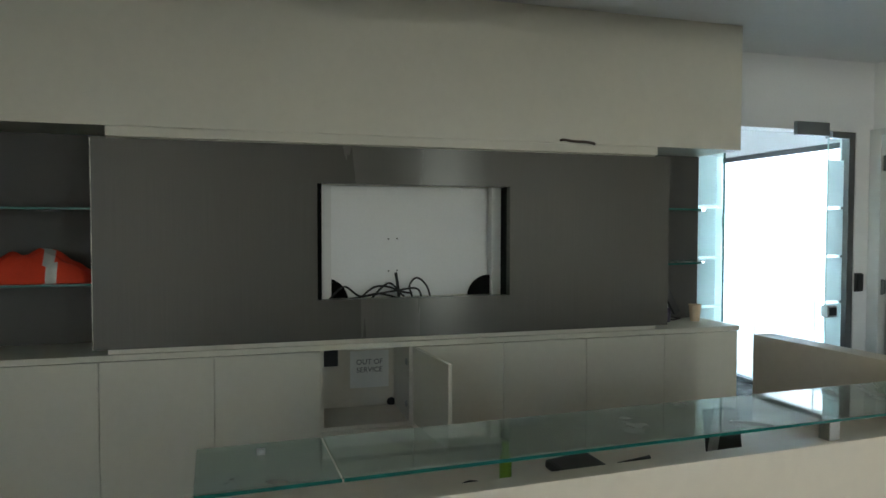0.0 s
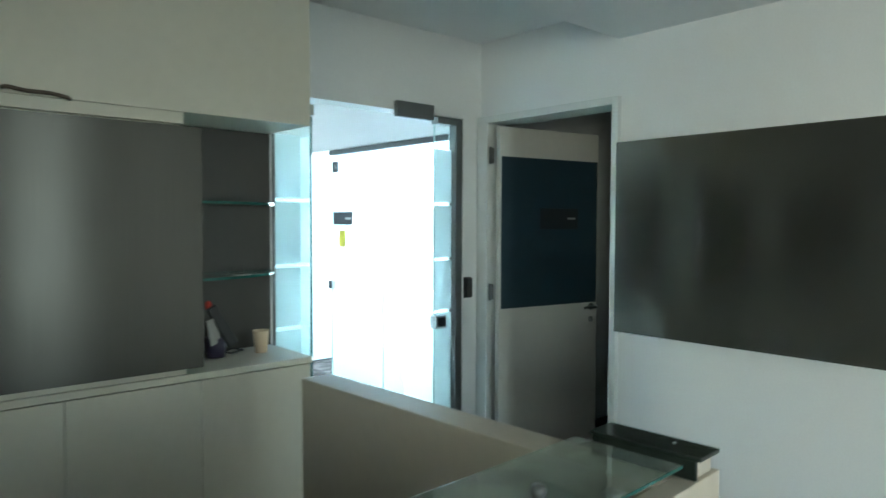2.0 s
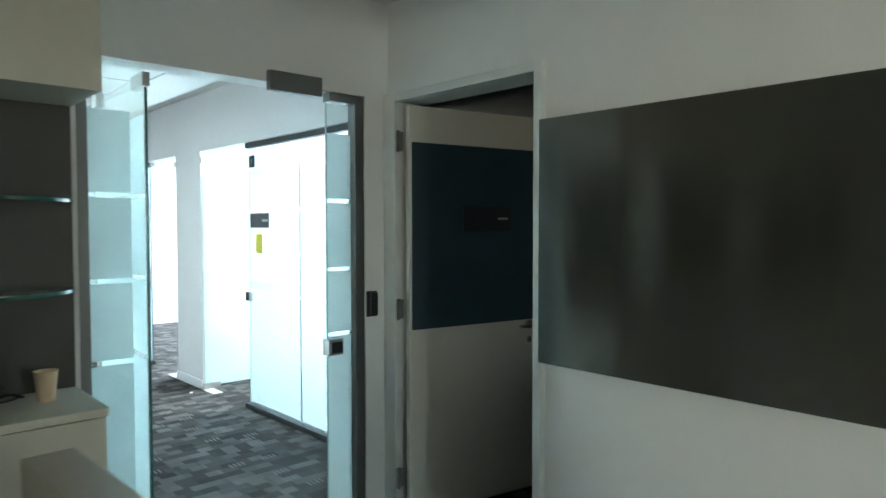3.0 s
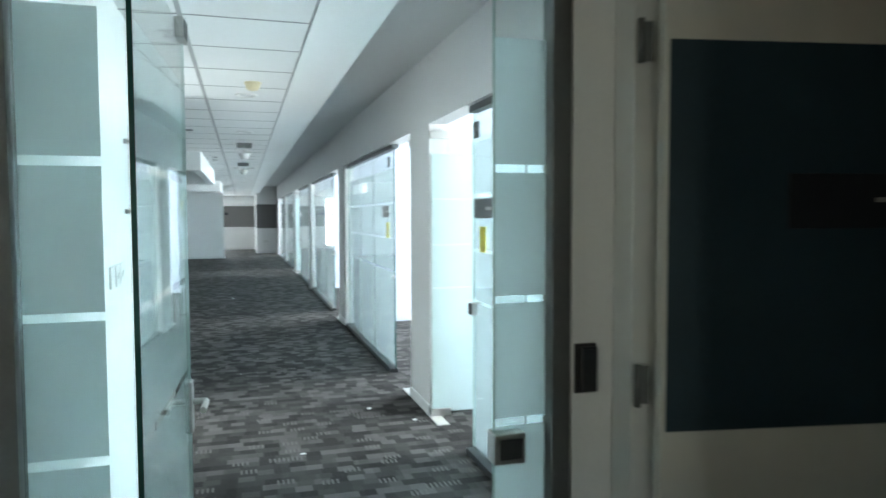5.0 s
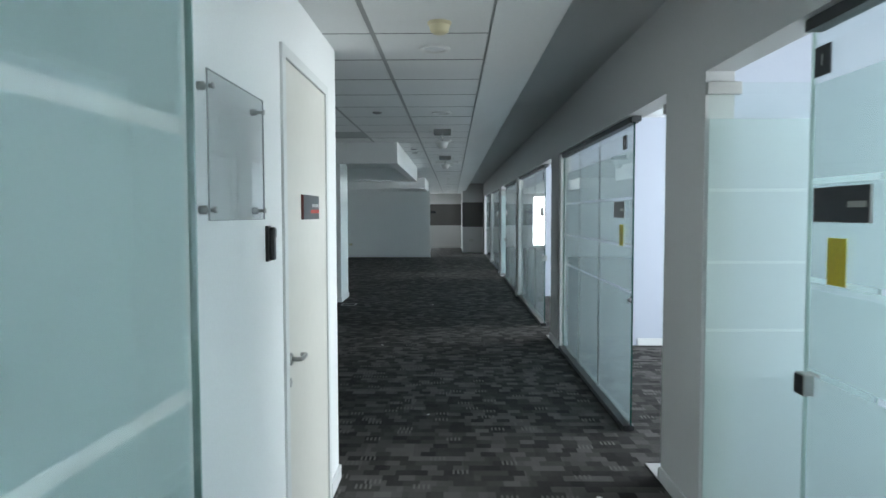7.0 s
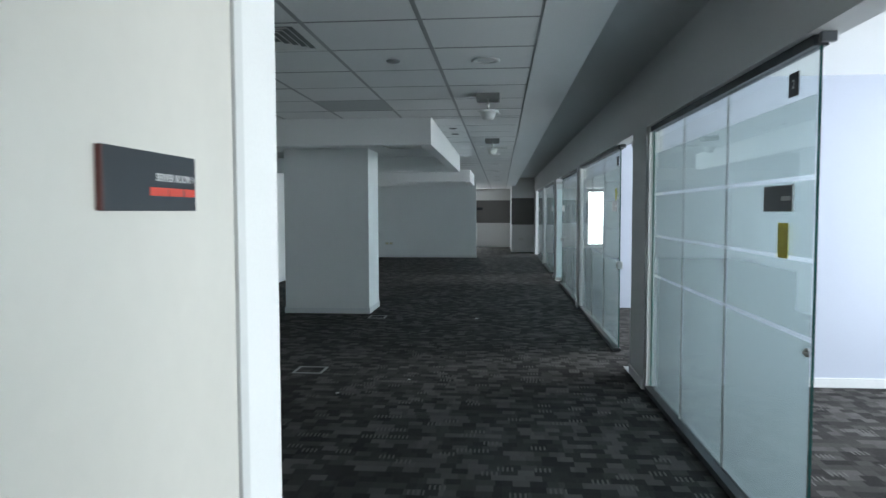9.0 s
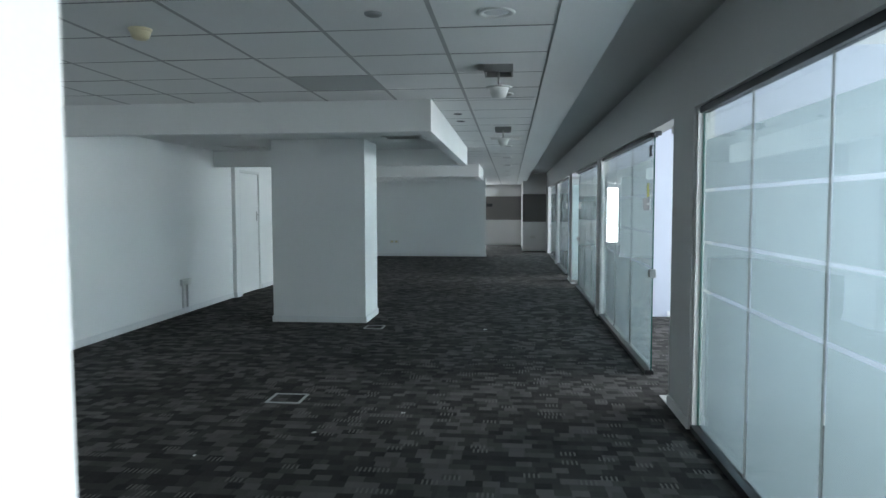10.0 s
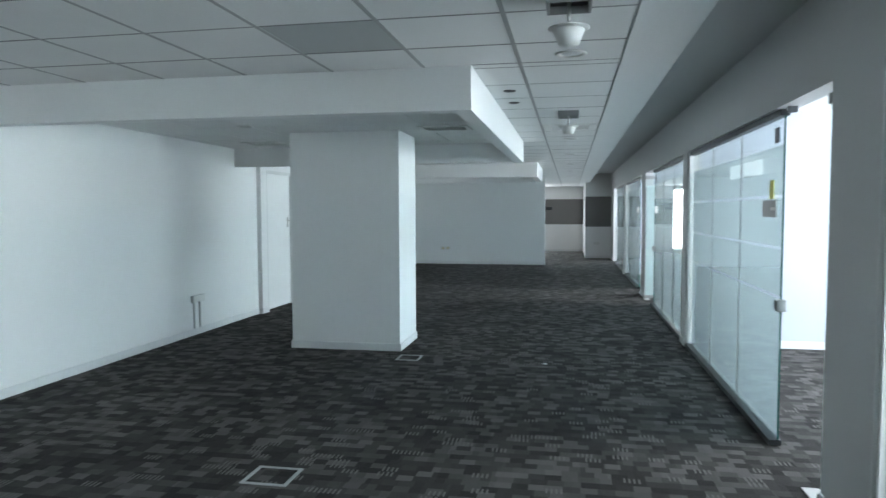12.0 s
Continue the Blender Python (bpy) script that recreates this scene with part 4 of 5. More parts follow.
part("cap_edge", boxes((CL - 0.0198, CL - 0.0185, 0.001, 0.284, 1.0465, 1.0556), m=cm), EDGE_PALE, cap)
part("end_upstand", counter_box((CL - 0.116, CL - 0.104, 0.012, 0.28, 1.0005, 1.0458)), DARK_GLASS, ct, "dark green glass upstand")
part("cap_screw", lathe([(0, 0), (0.005, 0), (0.004, 0.002), (0, 0.0025)], 10, cm @ pose(CL - 0.06, 0.09, 1.0561)), STEEL, cap, "small steel screw")
part("return_panel", counter_box((2.645, 2.765, 0.064, 1.455, 0.0, 1.0)), COUNTER, ct, "cream return panel across the counter end")

solid("telephone", boxes((-0.085, 0.085, -0.07, 0.07, 0, 0.03), bevel=0.01, m=pose(1.22, 2.12, 0.765, 8, 0, 14)), BLACK, "black desk telephone base on the shelf", "telephone")
solid("marker_pen", tube([(1.36, 2.12, 0.775), (1.46, 2.09, 0.80)], 0.009), BLACK, "black marker pen on the desk shelf", "pen")
solid("card_reader", boxes((-0.055, 0.055, -0.03, 0.03, 0, 0.16), bevel=0.008, m=pose(1.77, 2.12, 0.765, -8, 0, 6)), BLACK, "black desktop terminal standing on the shelf", "terminal")
solid("steel_bracket", boxes((-0.012, 0.012, -0.01, 0.01, 0, 0.17), bevel=0.002, m=pose(1.70, 2.10, 0.765, 0, 10, 0)), STEEL, "thin steel bracket beside the terminal", "bracket")
bt = thing("spray_bottle", "green plastic bottle with a clear cap on the shelf", "bottle", (0.97, 2.12, 0.762))
part("bottle", lathe([(0, 0), (0.017, 0), (0.019, 0.008), (0.019, 0.075), (0.011, 0.1), (0.012, 0.125), (0, 0.125)], 20), BOTTLE_GREEN, bt)
part("cap", lathe([(0.0, 0.125), (0.016, 0.125), (0.016, 0.15), (0.01, 0.16), (0, 0.16)], 16), ACRYLIC, bt)
solid("cable_coil", tube(curve_points([(0.84 + 0.06 * math.cos(a), 2.06 + 0.045 * math.sin(a), 0.768 + 0.006 * (k % 3)) for k, a in enumerate([i * 0.7 for i in range(20)])], 3), 0.006, 6), RUBBER, "dark coil of cable on the desk shelf", "cable")
solid("metal_knob", lathe([(0, 0), (0.014, 0), (0.011, 0.012), (0.016, 0.02), (0.013, 0.032), (0, 0.034)], 16, cm @ pose(2.275, 0.09, 1.0655)), ALU, "small metal knob lying on the glass top", "knob")
solid("glass_clip", lathe([(0, 0), (0.009, 0), (0.009, 0.01), (0, 0.012)], 14, cm @ pose(0.13, 0.19, 1.0655)), STEEL, "small metal fixing on the glass top", "fixing")

# steel board on the right wall
bd = thing("wall_board", "large dark brushed steel board on the white wall", "wall board", (4.6, 0, 0))
part("face", boxes((-0.045, -0.04, 1.70, 2.982, 0.984, 2.0)), BOARD_STEEL, bd)
part("edge_frame", boxes((-0.0395, -0.001, 1.702, 2.98, 0.986, 1.998)), ALU, bd)

# side door, swung into the dark room
fr = tagged(new("door_frame_side"), "white painted frame round the side doorway", "door frame", kind="structure")
part("jamb", boxes((4.566, 4.765, 3.962, 4.057, 0, 2.252), bevel=0.003), DOORFRAME, fr)
part("jamb", boxes((4.566, 4.765, 2.982, 3.022, 0, 2.252), bevel=0.003), DOORFRAME, fr)
part("head", boxes((4.566, 4.765, 3.022, 3.962, 2.208, 2.252), bevel=0.003), DOORFRAME, fr)
sd = tagged(new("door_side"), "beige door with a dark blue panel, standing open", "door", kind="structure")
sd.matrix_world = pose(4.61, 3.922, 0, 0, 0, -10)
part("leaf", boxes((0.0, 0.86, -0.04, 0, 0.01, 2.185), bevel=0.002), DOORPAINT, sd)
part("blue_panel", boxes((0.012, 0.848, -0.044, -0.0405, 1.01, 1.995), bevel=0.001), BLUE, sd, "dark blue covering")
pl = part("name_plate", boxes((0.33, 0.66, -0.052, -0.0445, 1.525, 1.665), bevel=0.001), SIGN, sd, "black name plate")
part("lettering", boxes((0.565, 0.635, -0.053, -0.0523, 1.592, 1.604)), REFLECT, pl)
for z in (2.0, 1.12, 0.22):
    part("hinge", lathe([(0, 0), (0.009, 0), (0.009, 0.11), (0, 0.11)], 12, pose(-0.045, 0.002, z - 0.055)), ALU, sd, "dull metal hinge")
    part("hinge_leaf", boxes((-0.05, -0.012, 0.008, 0.011, z - 0.05, z + 0.05)), ALU, sd)
h = part("handle_rose", lathe([(0, 0), (0.025, 0), (0.025, 0.01), (0, 0.01)], 18, pose(0.80, -0.0405, 0.98, 90, 0, 0)), STEEL, sd)
part("lever", tube(curve_points([(0.80, -0.05, 0.98), (0.80, -0.095, 0.98), (0.785, -0.10, 0.98), (0.69, -0.10, 0.98)]), 0.009, 10), STEEL, h)
part("keyhole", lathe([(0, 0), (0.02, 0), (0.02, 0.006), (0, 0.006)], 16, pose(0.80, -0.0405, 0.89, 90, 0, 0)), STEEL, sd)
solid("ceiling_pipe", tube(curve_points([(5.2, 2.2, 2.62), (5.6, 3.0, 2.62), (5.62, 3.1, 2.55), (5.62, 3.12, 2.38), (5.7, 3.15, 2.33), (6.3, 3.3, 2.33)]), 0.03, 10), WHITE, "grey pipe bend under the side room ceiling", "pipe")


# crumpled clear bag on the threshold of the side room
bm = bmesh.new()
bmesh.ops.create_grid(bm, x_segments=36, y_segments=30, size=0.5)
for v in bm.verts:
    u, w = v.co.x * 2, v.co.y * 2
    h = max(0.0, (1 - abs(u) ** 2.5) * (1 - abs(w) ** 2.5))
    nz = noise.noise(Vector((u * 3.1, w * 3.4, 9.2))) + 0.6 * noise.noise(Vector((u * 8, w * 7, 2.6)))
    v.co = Vector((u * 0.24 * (1 + 0.15 * nz), w * 0.17, 0.003 + max(0.0, h * (0.07 + 0.05 * nz))))
bm.transform(pose(4.82, 3.46, 0.0, 0, 0, 20))
solid("plastic_bag", bm, BAG, "crumpled clear plastic bag on the floor by the doorway", "bag")


def card_reader(x, y, z, turn, h=0.145, w=0.062):
    r = thing("card_reader", "slim black door access reader on the wall", "access reader", (x, y, z), "access readers")
    r.rotation_euler = (0, 0, radians(turn))
    part("back_plate", boxes((-w / 2, w / 2, -0.012, -0.0005, -h / 2, h / 2), bevel=0.003), BLACK, r)
    part("cover", boxes((-w / 2 + 0.006, w / 2 - 0.006, -0.032, -0.0125, -h / 2 + 0.005, h / 2 - 0.005), bevel=0.007), BLACK, r)
    part("lens_strip", boxes((-w / 2 + 0.012, w / 2 - 0.012, -0.034, -0.0322, h / 2 - 0.04, h / 2 - 0.012)), SIGN, r)
    return r


card_reader(4.481, FRONT, 1.146, 0, 0.135)
card_reader(SIDE, 6.548, 1.466, 90, 0.13, 0.045)


# ---- lobby and corridor things ----
part("corner_patch", boxes((0.785, 0.885, -0.018, 0.018, 2.165, 2.235), bevel=0.004), STEEL, leaf, "ribbed steel corner patch")
for k in range(4):
    part("rib", boxes((0.797 + k * 0.022, 0.807 + k * 0.022, -0.0215, -0.0182, 2.17, 2.23)), ALU, leaf)

# server room door in the left wall
df = tagged(new("door_frame_server"), "off-white frame round the server room door", "door frame", kind="structure")
part("jamb", boxes((SIDE - 0.09, SIDE + 0.012, D0 - 0.045, D0 + 0.008, 0, 2.25), bevel=0.003), DOORFRAME, df)
part("jamb", boxes((SIDE - 0.09, SIDE + 0.012, D1 - 0.008, D1 + 0.045, 0, 2.25), bevel=0.003), DOORFRAME, df)
part("head", boxes((SIDE - 0.09, SIDE + 0.012, D0 + 0.008, D1 - 0.008, 2.203, 2.25), bevel=0.003), DOORFRAME, df)
sv = tagged(new("door_server_room"), "closed cream laminate server room door with lever handle", "door", kind="structure")
part("leaf", boxes((SIDE - 0.042, SIDE + 0.003, D0 + 0.011, D1 - 0.011, 0.008, 2.2), bevel=0.002), DOORPAINT, sv)
rs = part("handle_rose", lathe([(0, 0), (0.026, 0), (0.026, 0.009), (0.02, 0.012), (0, 0.012)], 20, pose(SIDE + 0.003, D0 + 0.04, 0.973, 0, 90, 0)), STEEL, sv, "satin steel rose")
part("lever", tube(curve_points([(SIDE + 0.006, D0 + 0.04, 0.973), (SIDE + 0.04, D0 + 0.04, 0.973), (SIDE + 0.052, D0 + 0.052, 0.973), (SIDE + 0.052, D0 + 0.12, 0.973), (SIDE + 0.046, D0 + 0.136, 0.973), (SIDE + 0.028, D0 + 0.14, 0.973)]), 0.0095, 10), STEEL, rs, "satin steel lever")
part("keyhole", lathe([(0, 0), (0.019, 0), (0.019, 0.006), (0.006, 0.006), (0.006, 0.001), (0, 0.001)], 18, pose(SIDE + 0.003, D0 + 0.04, 0.875, 0, 90, 0)), STEEL, sv, "round steel keyhole cover")
sg = thing("door_sign", "dark sign reading SERVER ROOM 1 with red line", "sign", (SIDE + 0.0035, 7.27, 1.605))
part("plate", boxes((0.0, 0.012, -0.17, 0.17, -0.056, 0.056), bevel=0.001), SIGN, sg)
part("edge", boxes((-0.0, 0.0118, -0.174, -0.1705, -0.055, 0.055)), DULL_RED, sg, "dull red edge")
part("lettering", letters("SERVER ROOM 1", 0.0215, on(0.0126, 0.082, 0.008, FACE_PLUS_X)), INK, sg)
for y0, y1 in ((-0.02, 0.05), (0.053, 0.112), (0.118, 0.166)):
    part("red_line", boxes((0.0122, 0.0128, y0, y1, -0.027, -0.011)), RED, sg)

# acrylic notice holder on standoffs
aq = thing("notice_holder", "empty clear acrylic notice holder on steel standoffs", "notice holder", (SIDE, 6.14, 1.75))
part("front_sheet", boxes((0.032, 0.036, -0.258, 0.258, -0.192, 0.205)), ACRYLIC, aq).visible_shadow = False
for y0, y1, z0, z1 in ((-0.2605, -0.2582, -0.1945, 0.2075), (0.2582, 0.2605, -0.1945, 0.2075), (-0.258, 0.258, -0.1945, -0.1922), (-0.258, 0.258, 0.2052, 0.2075)):
    part("sheet_edge", boxes((0.0315, 0.0365, y0, y1, z0, z1)), ACRYLIC_EDGE, aq, "polished grey acrylic edge")
for y in (-0.237, 0.237):
    for z in (-0.165, 0.165):
        part("standoff", lathe([(0, 0), (0.012, 0), (0.012, 0.018), (0.006, 0.02), (0.006, 0.038), (0.009, 0.039), (0.009, 0.046), (0, 0.047)], 14, pose(0.0005, y, z, 0, 90, 0)), STEEL, aq, "round steel standoff")

# switches
for y, blank in ((5.503, True), (5.617, False), (5.727, False)):
    s = thing("light_switch", "white blanking plate with two screws on the wall" if blank else "white rocker light switch on the wall", "switch plate" if blank else "light switch", (SIDE, y, 1.307), "wall switches")
    part("plate", boxes((0.0005, 0.010, -0.046, 0.046, -0.046, 0.046), bevel=0.003), WHITE, s)
    if not blank:
        part("rocker", boxes((0.0102, 0.015, -0.009, 0.009, -0.018, 0.018), bevel=0.002, m=pose(0, 0, 0, 0, 8, 0)), WHITE, s)
    for dy in (-0.03, 0.03):
        part("screw", lathe([(0, 0), (0.004, 0), (0.003, 0.0015), (0, 0.0015)], 10, pose(0.0101, dy, 0, 0, 90, 0)), STEEL, s)

# office name plates, numbers and tape on the glass
for k, (yc, num, tape) in enumerate(((6.34, "1", True), (9.288, "2", True), (13.78, "3", False), (20.12, "4", False), (23.08, "5", False), (29.1, "6", False))):
    o = thing("office_sign", "black office name plate stuck on the glass", "sign", (GX - 0.006, yc, 1.602), "office name plates")
    part("plate", boxes((-0.008, 0.0, -0.16, 0.16, -0.06, 0.06), bevel=0.001), SIGN, o)
    part("edge", boxes((-0.0078, -0.0, 0.1605, 0.163, -0.059, 0.059)), DULL_RED, o, "dull red edge")
    part("end_edge", boxes((-0.0078, -0.0, -0.1645, -0.1605, -0.059, 0.059)), WHITE, o, "pale cut edge")
    part("lettering", boxes((-0.0088, -0.0082, -0.145, -0.045, -0.01, 0.01)), REFLECT, o)
    side = 1 if k in (0, 3, 5) else -1
    q = thing("number_plate", "small black number plate on the glass" if k > 1 else "small black number plate reading " + num, "number plate", (GX - 0.006, yc + side * 0.135, 2.10), "office number plates")
    part("plate", boxes((-0.004, 0.0, -0.05, 0.05, -0.052, 0.052), bevel=0.001), SIGN, q)
    if k < 2:
        part("lettering", letters(num, 0.055, on(-0.0048, 0.0, 0.0, FACE_MINUS_X)), INK, q)
    if tape:
        w = yc + (0.02 if k == 0 else -0.058)
        solid("yellow_tape", boxes((GX - 0.0085, GX - 0.0065, w - 0.055, w + 0.055, 1.33, 1.49)), YELLOW, "strip of yellow tape on the glass", "tape", "yellow tapes")
solid("yellow_tape", boxes((GX - 0.0085, GX - 0.0065, 13.70, 13.79, 1.67, 1.80), m=None), YELLOW, "curled strip of yellow tape above the name plate", "tape", "yellow tapes")

# ---- ceiling fixtures ----


def downlight(x, y, z=CZ):
    d = thing("downlight", "round recessed downlight, switched off", "downlight", (x, y, z - 0.002), "ceiling downlights")
    part("trim_ring", lathe([(0.062, 0.004), (0.064, -0.004), (0.085, -0.008), (0.092, -0.004), (0.092, 0.001)], 28), WHITE, d)
    part("reflector", lathe([(0.062, 0.0035), (0.05, -0.001), (0.03, 0.0015), (0, 0.0015)], 24), GREY_AND_SHADE, d, "pale frosted disc")


for y in (7.98, 10.4, 12.74, 17.5, 19.9, 22.3, 24.7, 27.1):
    downlight(3.64, y)
downlight(0.23, 15.4, SUNK)
for x, y in ((3.18, 13.9), (3.17, 14.47)):
    solid("ceiling_hole", lathe([(0, -0.0012), (0.032, -0.0012), (0.04, -0.005), (0.046, -0.003), (0.046, 0.001)], 20, pose(x, y, CZ - 0.001)), BLACK, "small dark round fitting in the ceiling tile", "fitting", "dark fittings")
for x, y in ((3.05, 10.35), (1.9, 8.9)):
    solid("sensor_disc", lathe([(0, -0.014), (0.03, -0.014), (0.042, -0.009), (0.046, 0.0)], 22, pose(x, y, CZ - 0.001)), HOUSING, "flat grey round sensor on the ceiling", "sensor", "ceiling sensors")
for x, y in ((3.235, 5.58), (3.235, 6.19)):
    d = thing("sprinkler", "small chrome ceiling sprinkler with a round rose", "sprinkler", (x, y, CZ - 0.001), "ceiling sprinklers")
    part("rose", lathe([(0, -0.006), (0.02, -0.006), (0.04, -0.003), (0.042, 0.0)], 22), STEEL, d)
    part("deflector", lathe([(0, -0.03), (0.016, -0.03), (0.016, -0.027), (0.006, -0.025), (0.006, -0.0065), (0, -0.0065)], 14), STEEL, d)
for x, y in ((3.68, 7.45), (1.78, 10.5)):
    d = thing("smoke_detector", "yellowed white smoke detector on the ceiling", "smoke detector", (x, y, CZ - 0.001), "smoke detectors")
    part("base", lathe([(0, -0.014), (0.056, -0.014), (0.06, 0.0)], 26), OLD_WHITE, d)
    part("head", lathe([(0, -0.056), (0.03, -0.055), (0.044, -0.045), (0.05, -0.025), (0.05, -0.0145)], 26), OLD_WHITE, d)


def cone_lamp(x, y):
    c = thing("beacon", "white hanging cone-shaped ceiling unit on a square base", "ceiling unit", (x, y, CZ - 0.001), "hanging ceiling units")
    base = part("base", boxes((-0.095, 0.095, -0.095, -0.083, -0.052, 0.0), (-0.095, 0.095, 0.083, 0.095, -0.052, 0.0), (-0.095, -0.083, -0.083, 0.083, -0.052, 0.0), (0.083, 0.095, -0.083, 0.083, -0.052, 0.0), (-0.083, 0.083, -0.083, 0.083, -0.012, 0.0), bevel=0.003), HOUSING, c, "open square grey housing")
    part("lining", boxes((-0.08, 0.08, -0.08, 0.08, -0.018, -0.0125)), RUBBER, base, "dark inner plate")
    part("rod", lathe([(0, -0.137), (0.008, -0.137), (0.008, -0.0185), (0, -0.0185)], 12), STEEL, c)
    part("rim", lathe([(0.05, -0.136), (0.078, -0.132), (0.088, -0.134), (0.089, -0.138), (0.08, -0.143), (0.05, -0.141)], 28), WHITE, c)
    part("cone", lathe([(0, -0.134), (0.062, -0.137), (0.068, -0.144), (0.056, -0.175), (0.045, -0.205), (0, -0.207)], 28), WHITE, c)


cone_lamp(3.63, 11.66)
cone_lamp(3.62, 15.1)


def diffuser(x0, x1, y0, y1, z, rings, name="ceiling_vent", label="square white four-way ceiling air diffuser"):
    v = thing(name, label, "ceiling vent", ((x0 + x1) / 2, (y0 + y1) / 2, z), "ceiling vents")
    a, b = (x1 - x0) / 2 - 0.014, (y1 - y0) / 2 - 0.005
    part("backing", boxes((-a, a, -b, b, 0.03, 0.034)), BLACK, v)
    part("frame", boxes((-a, a, -b, -b + 0.05, -0.002, 0.02), (-a, a, b - 0.05, b, -0.002, 0.02), (-a, -a + 0.05, -b + 0.05, b - 0.05, -0.002, 0.02), (a - 0.05, a, -b + 0.05, b - 0.05, -0.002, 0.02)), WHITE, v)
    for k in range(rings):
        f = 1 - (k + 1.1) / (rings + 1.2)
        p, q = (a - 0.05) * f + 0.012, (b - 0.05) * f + 0.012
        bm = bmesh.new()
        lo = [bm.verts.new((sx * p, sy * q, -0.004)) for sx, sy in ((-1, -1), (1, -1), (1, 1), (-1, 1))]
        mid = [bm.verts.new((sx * (p - 0.004), sy * (q - 0.004), -0.004)) for sx, sy in ((-1, -1), (1, -1), (1, 1), (-1, 1))]
        hi = [bm.verts.new((sx * (p - 0.03), sy * (q - 0.03), 0.024)) for sx, sy in ((-1, -1), (1, -1), (1, 1), (-1, 1))]
        hi2 = [bm.verts.new((sx * (p - 0.026), sy * (q - 0.026), 0.025)) for sx, sy in ((-1, -1), (1, -1), (1, 1), (-1, 1))]
        for i in range(4):
            j = (i + 1) % 4
            for A, B in ((lo, mid), (mid, hi), (hi, hi2), (hi2, lo)):
                bm.faces.new((A[i], A[j], B[j], B[i]))
        bmesh.ops.recalc_face_normals(bm, faces=bm.faces[:])
        part("louvre", bm, WHITE, v)
    return v


diffuser(RIGHT_T - 3 * TX, RIGHT_T - 2 * TX, 9.45, 10.05, CZ, 5)
# slatted return grille
gv = thing("ceiling_vent", "rectangular white slatted ceiling grille", "ceiling vent", (RIGHT_T - TX / 2, 16.35, CZ), "ceiling vents")
part("backing", boxes((-0.29, 0.29, -0.29, 0.29, 0.03, 0.034)), BLACK, gv)
part("frame", boxes((-0.29, 0.29, -0.29, -0.17, -0.002, 0.02), (-0.29, 0.29, 0.17, 0.29, -0.002, 0.02), (-0.29, -0.2, -0.17, 0.17, -0.002, 0.02), (0.2, 0.29, -0.17, 0.17, -0.002, 0.02)), WHITE, gv)
for k in range(9):
    part("slat", boxes((-0.2, 0.2, -0.002, 0.002, -0.014, 0.014), m=pose(0, -0.15 + k * 0.0375, 0.008, 38, 0, 0)), WHITE, gv)
for x, y in ((2.3, 15.95), (-0.33, 17.1)):
    g = thing("ceiling_vent", "small white slatted grille in the sunken ceiling", "ceiling vent", (x, y, SUNK - 0.0002), "ceiling vents")
    part("frame", boxes((-0.27, 0.27, -0.2, -0.15, -0.012, 0.0), (-0.27, 0.27, 0.15, 0.2, -0.012, 0.0), (-0.27, -0.22, -0.15, 0.15, -0.012, 0.0), (0.22, 0.27, -0.15, 0.15, -0.012, 0.0), bevel=0.002), WHITE, g)
    part("backing", boxes((-0.22, 0.22, -0.15, 0.15, -0.002, -0.0005)), BLACK, g)
    for k in range(6):
        part("slat", boxes((-0.22, 0.22, -0.012, 0.012, -0.011, -0.008), m=pose(0, -0.12 + k * 0.048, 0, 12, 0, 0)), WHITE, g)

# ---- open office things ----


def floor_box(x0, x1, y0, y1):
    f = thing("floor_box", "flush floor outlet box with a pale metal frame", "floor box", ((x0 + x1) / 2, (y0 + y1) / 2, 0), "floor boxes")
    a, b = (x1 - x0) / 2, (y1 - y0) / 2
    part("frame", boxes((-a, a, -b, -b + 0.022, 0.0005, 0.006), (-a, a, b - 0.022, b, 0.0005, 0.006), (-a, -a + 0.022, -b + 0.022, b - 0.022, 0.0005, 0.006), (a - 0.022, a, -b + 0.022, b - 0.022, 0.0005, 0.006)), TBAR, f)
    part("lid", boxes((-a + 0.024, a - 0.024, -b + 0.024, b - 0.024, 0.0005, 0.003)), CARPET, f, "carpet-covered lid")


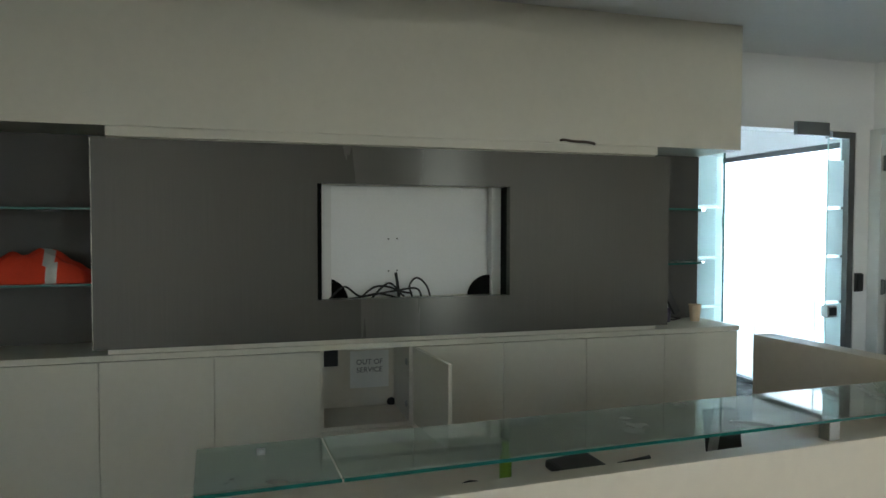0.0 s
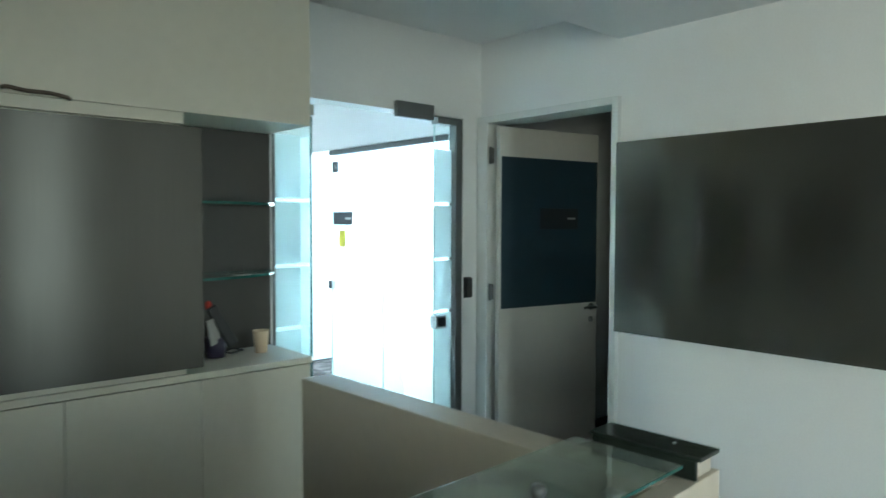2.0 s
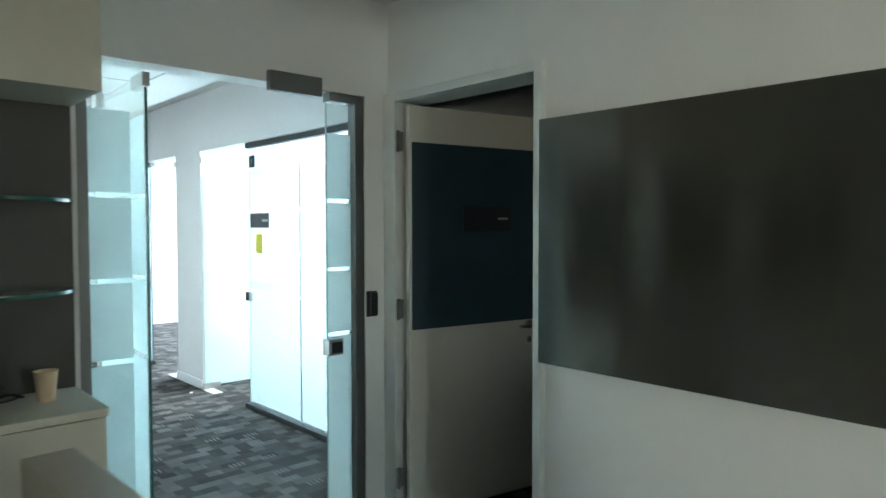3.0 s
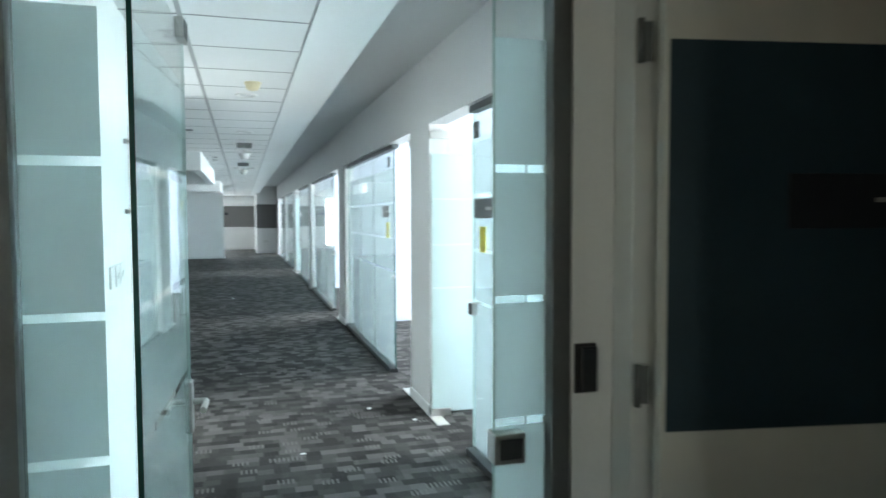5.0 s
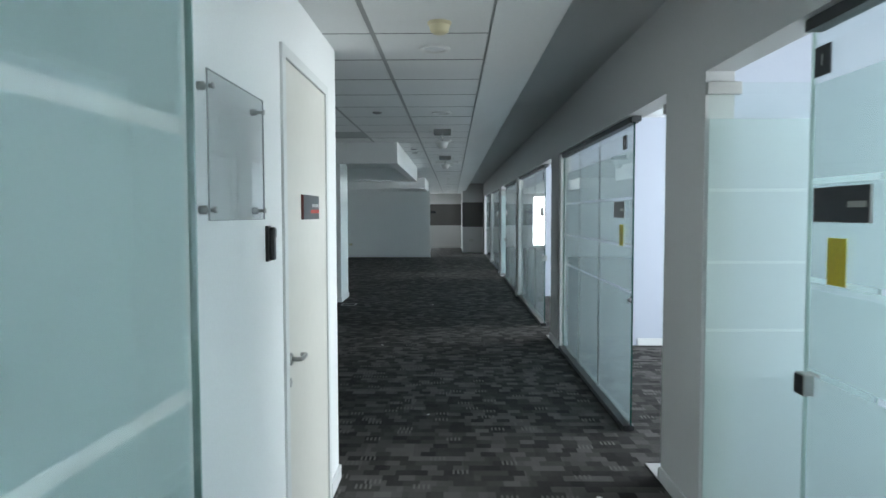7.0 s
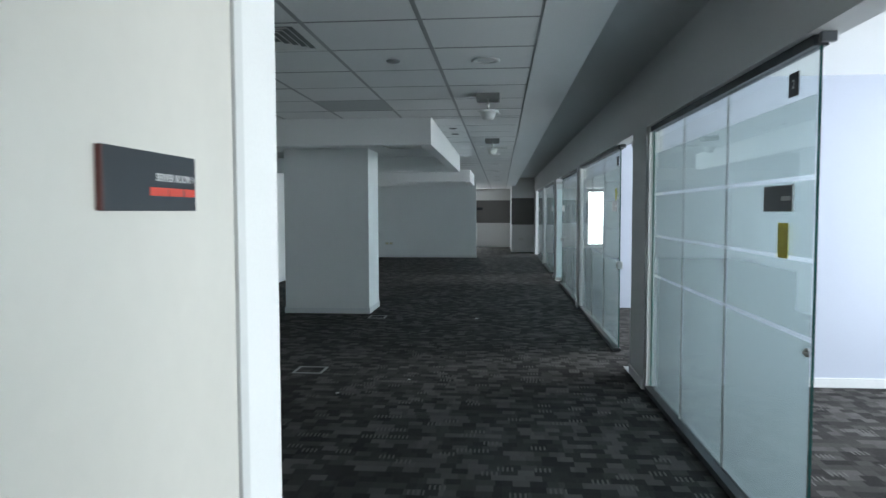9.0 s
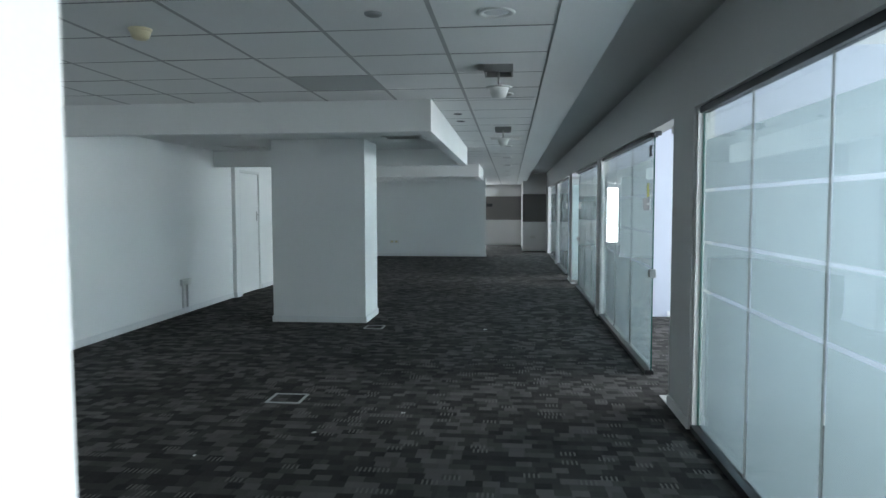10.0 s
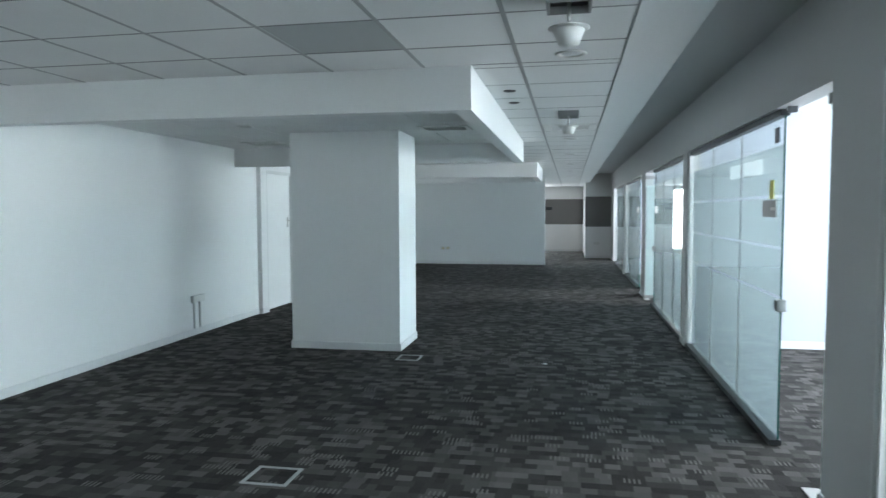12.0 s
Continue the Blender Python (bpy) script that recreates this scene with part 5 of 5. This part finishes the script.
floor_box(1.74, 2.03, 12.27, 12.54)
floor_box(1.81, 2.06, 15.6, 15.86)
sk = thing("wall_socket", "white double socket on two surface conduits", "socket", (LEFT, 16.65, 0.47))
part("box", boxes((0.0005, 0.04, -0.14, 0.14, -0.045, 0.045), bevel=0.004), GREY_AND_SHADE, sk)
part("face", boxes((0.0402, 0.046, -0.13, 0.13, -0.038, 0.038), bevel=0.002), WHITE, sk)
for y in (-0.075, 0.06):
    part("conduit", boxes((0.0005, 0.022, y - 0.012, y + 0.012, -0.385, -0.0455), bevel=0.003), GREY_AND_SHADE, sk)
for x in (-0.04,):
    fsk = thing("wall_socket", "white double socket low on the far wall", "socket", (x, 28.6, 0.47), "far sockets")
    part("plate", boxes((-0.15, 0.15, -0.012, -0.0005, -0.05, 0.05), bevel=0.003), WHITE, fsk)
    part("outlet", boxes((-0.11, -0.03, -0.016, -0.0122, -0.03, 0.03), bevel=0.002), OLD_WHITE, fsk)
    part("outlet", boxes((0.03, 0.11, -0.016, -0.0122, -0.03, 0.03), bevel=0.002), OLD_WHITE, fsk)
ps = thing("wall_socket", "white socket plate on the end pier", "socket", (4.5, 31.5, 0.5), "far sockets")
part("plate", boxes((-0.09, 0.09, -0.012, -0.0005, -0.05, 0.05), bevel=0.003), WHITE, ps)
solid("room_sign", boxes((2.64, 2.95, 35.222, 35.234, 1.6, 1.72), bevel=0.001), SIGN, "black room sign on the end wall band", "sign")

# side door in the left wall
ld = tagged(new("door_left"), "closed white door with a small handle", "door", kind="structure")
part("frame", boxes((LEFT - 0.12, LEFT + 0.012, 18.725, 18.77, 0, 2.25), (LEFT - 0.12, LEFT + 0.012, 19.67, 19.715, 0, 2.25), (LEFT - 0.12, LEFT + 0.012, 18.77, 19.67, 2.205, 2.25)), DOORFRAME, ld)
part("leaf", boxes((LEFT - 0.05, LEFT - 0.008, 18.773, 19.667, 0.008, 2.202), bevel=0.002), WALL, ld)
rs = part("handle_plate", boxes((LEFT - 0.0078, LEFT + 0.002, 19.56, 19.6, 1.32, 1.50), bevel=0.002), STEEL, ld)
part("lever", tube([(LEFT + 0.002, 19.58, 1.44), (LEFT + 0.05, 19.58, 1.44), (LEFT + 0.055, 19.48, 1.44)], 0.009), STEEL, rs)

# litter on the carpet
for x, y, s, r in ((3.39, 15.67, 0.035, 20), (4.55, 7.75, 0.03, 70), (3.95, 6.85, 0.022, 10), (2.35, 11.6, 0.02, 40), (1.72, 11.1, 0.016, 80), (2.9, 12.1, 0.018, 5), (3.55, 9.3, 0.014, 33), (4.83, 7.35, 0.028, 55)):
    bm = bmesh.new()
    bmesh.ops.create_grid(bm, x_segments=6, y_segments=4, size=0.5)
    for v in bm.verts:
        q = v.co.copy()
        v.co = Vector((q.x * s * 1.6, q.y * s, 0.002 + 0.3 * s * abs(noise.noise(Vector((q.x * 3 + x, q.y * 3 + y, 0.3))))))
    bm.transform(pose(x, y, 0.001, 0, 0, r))
    solid("paper_scrap", bm, PAPER, "small torn paper scrap on the carpet", "litter", "carpet litter")
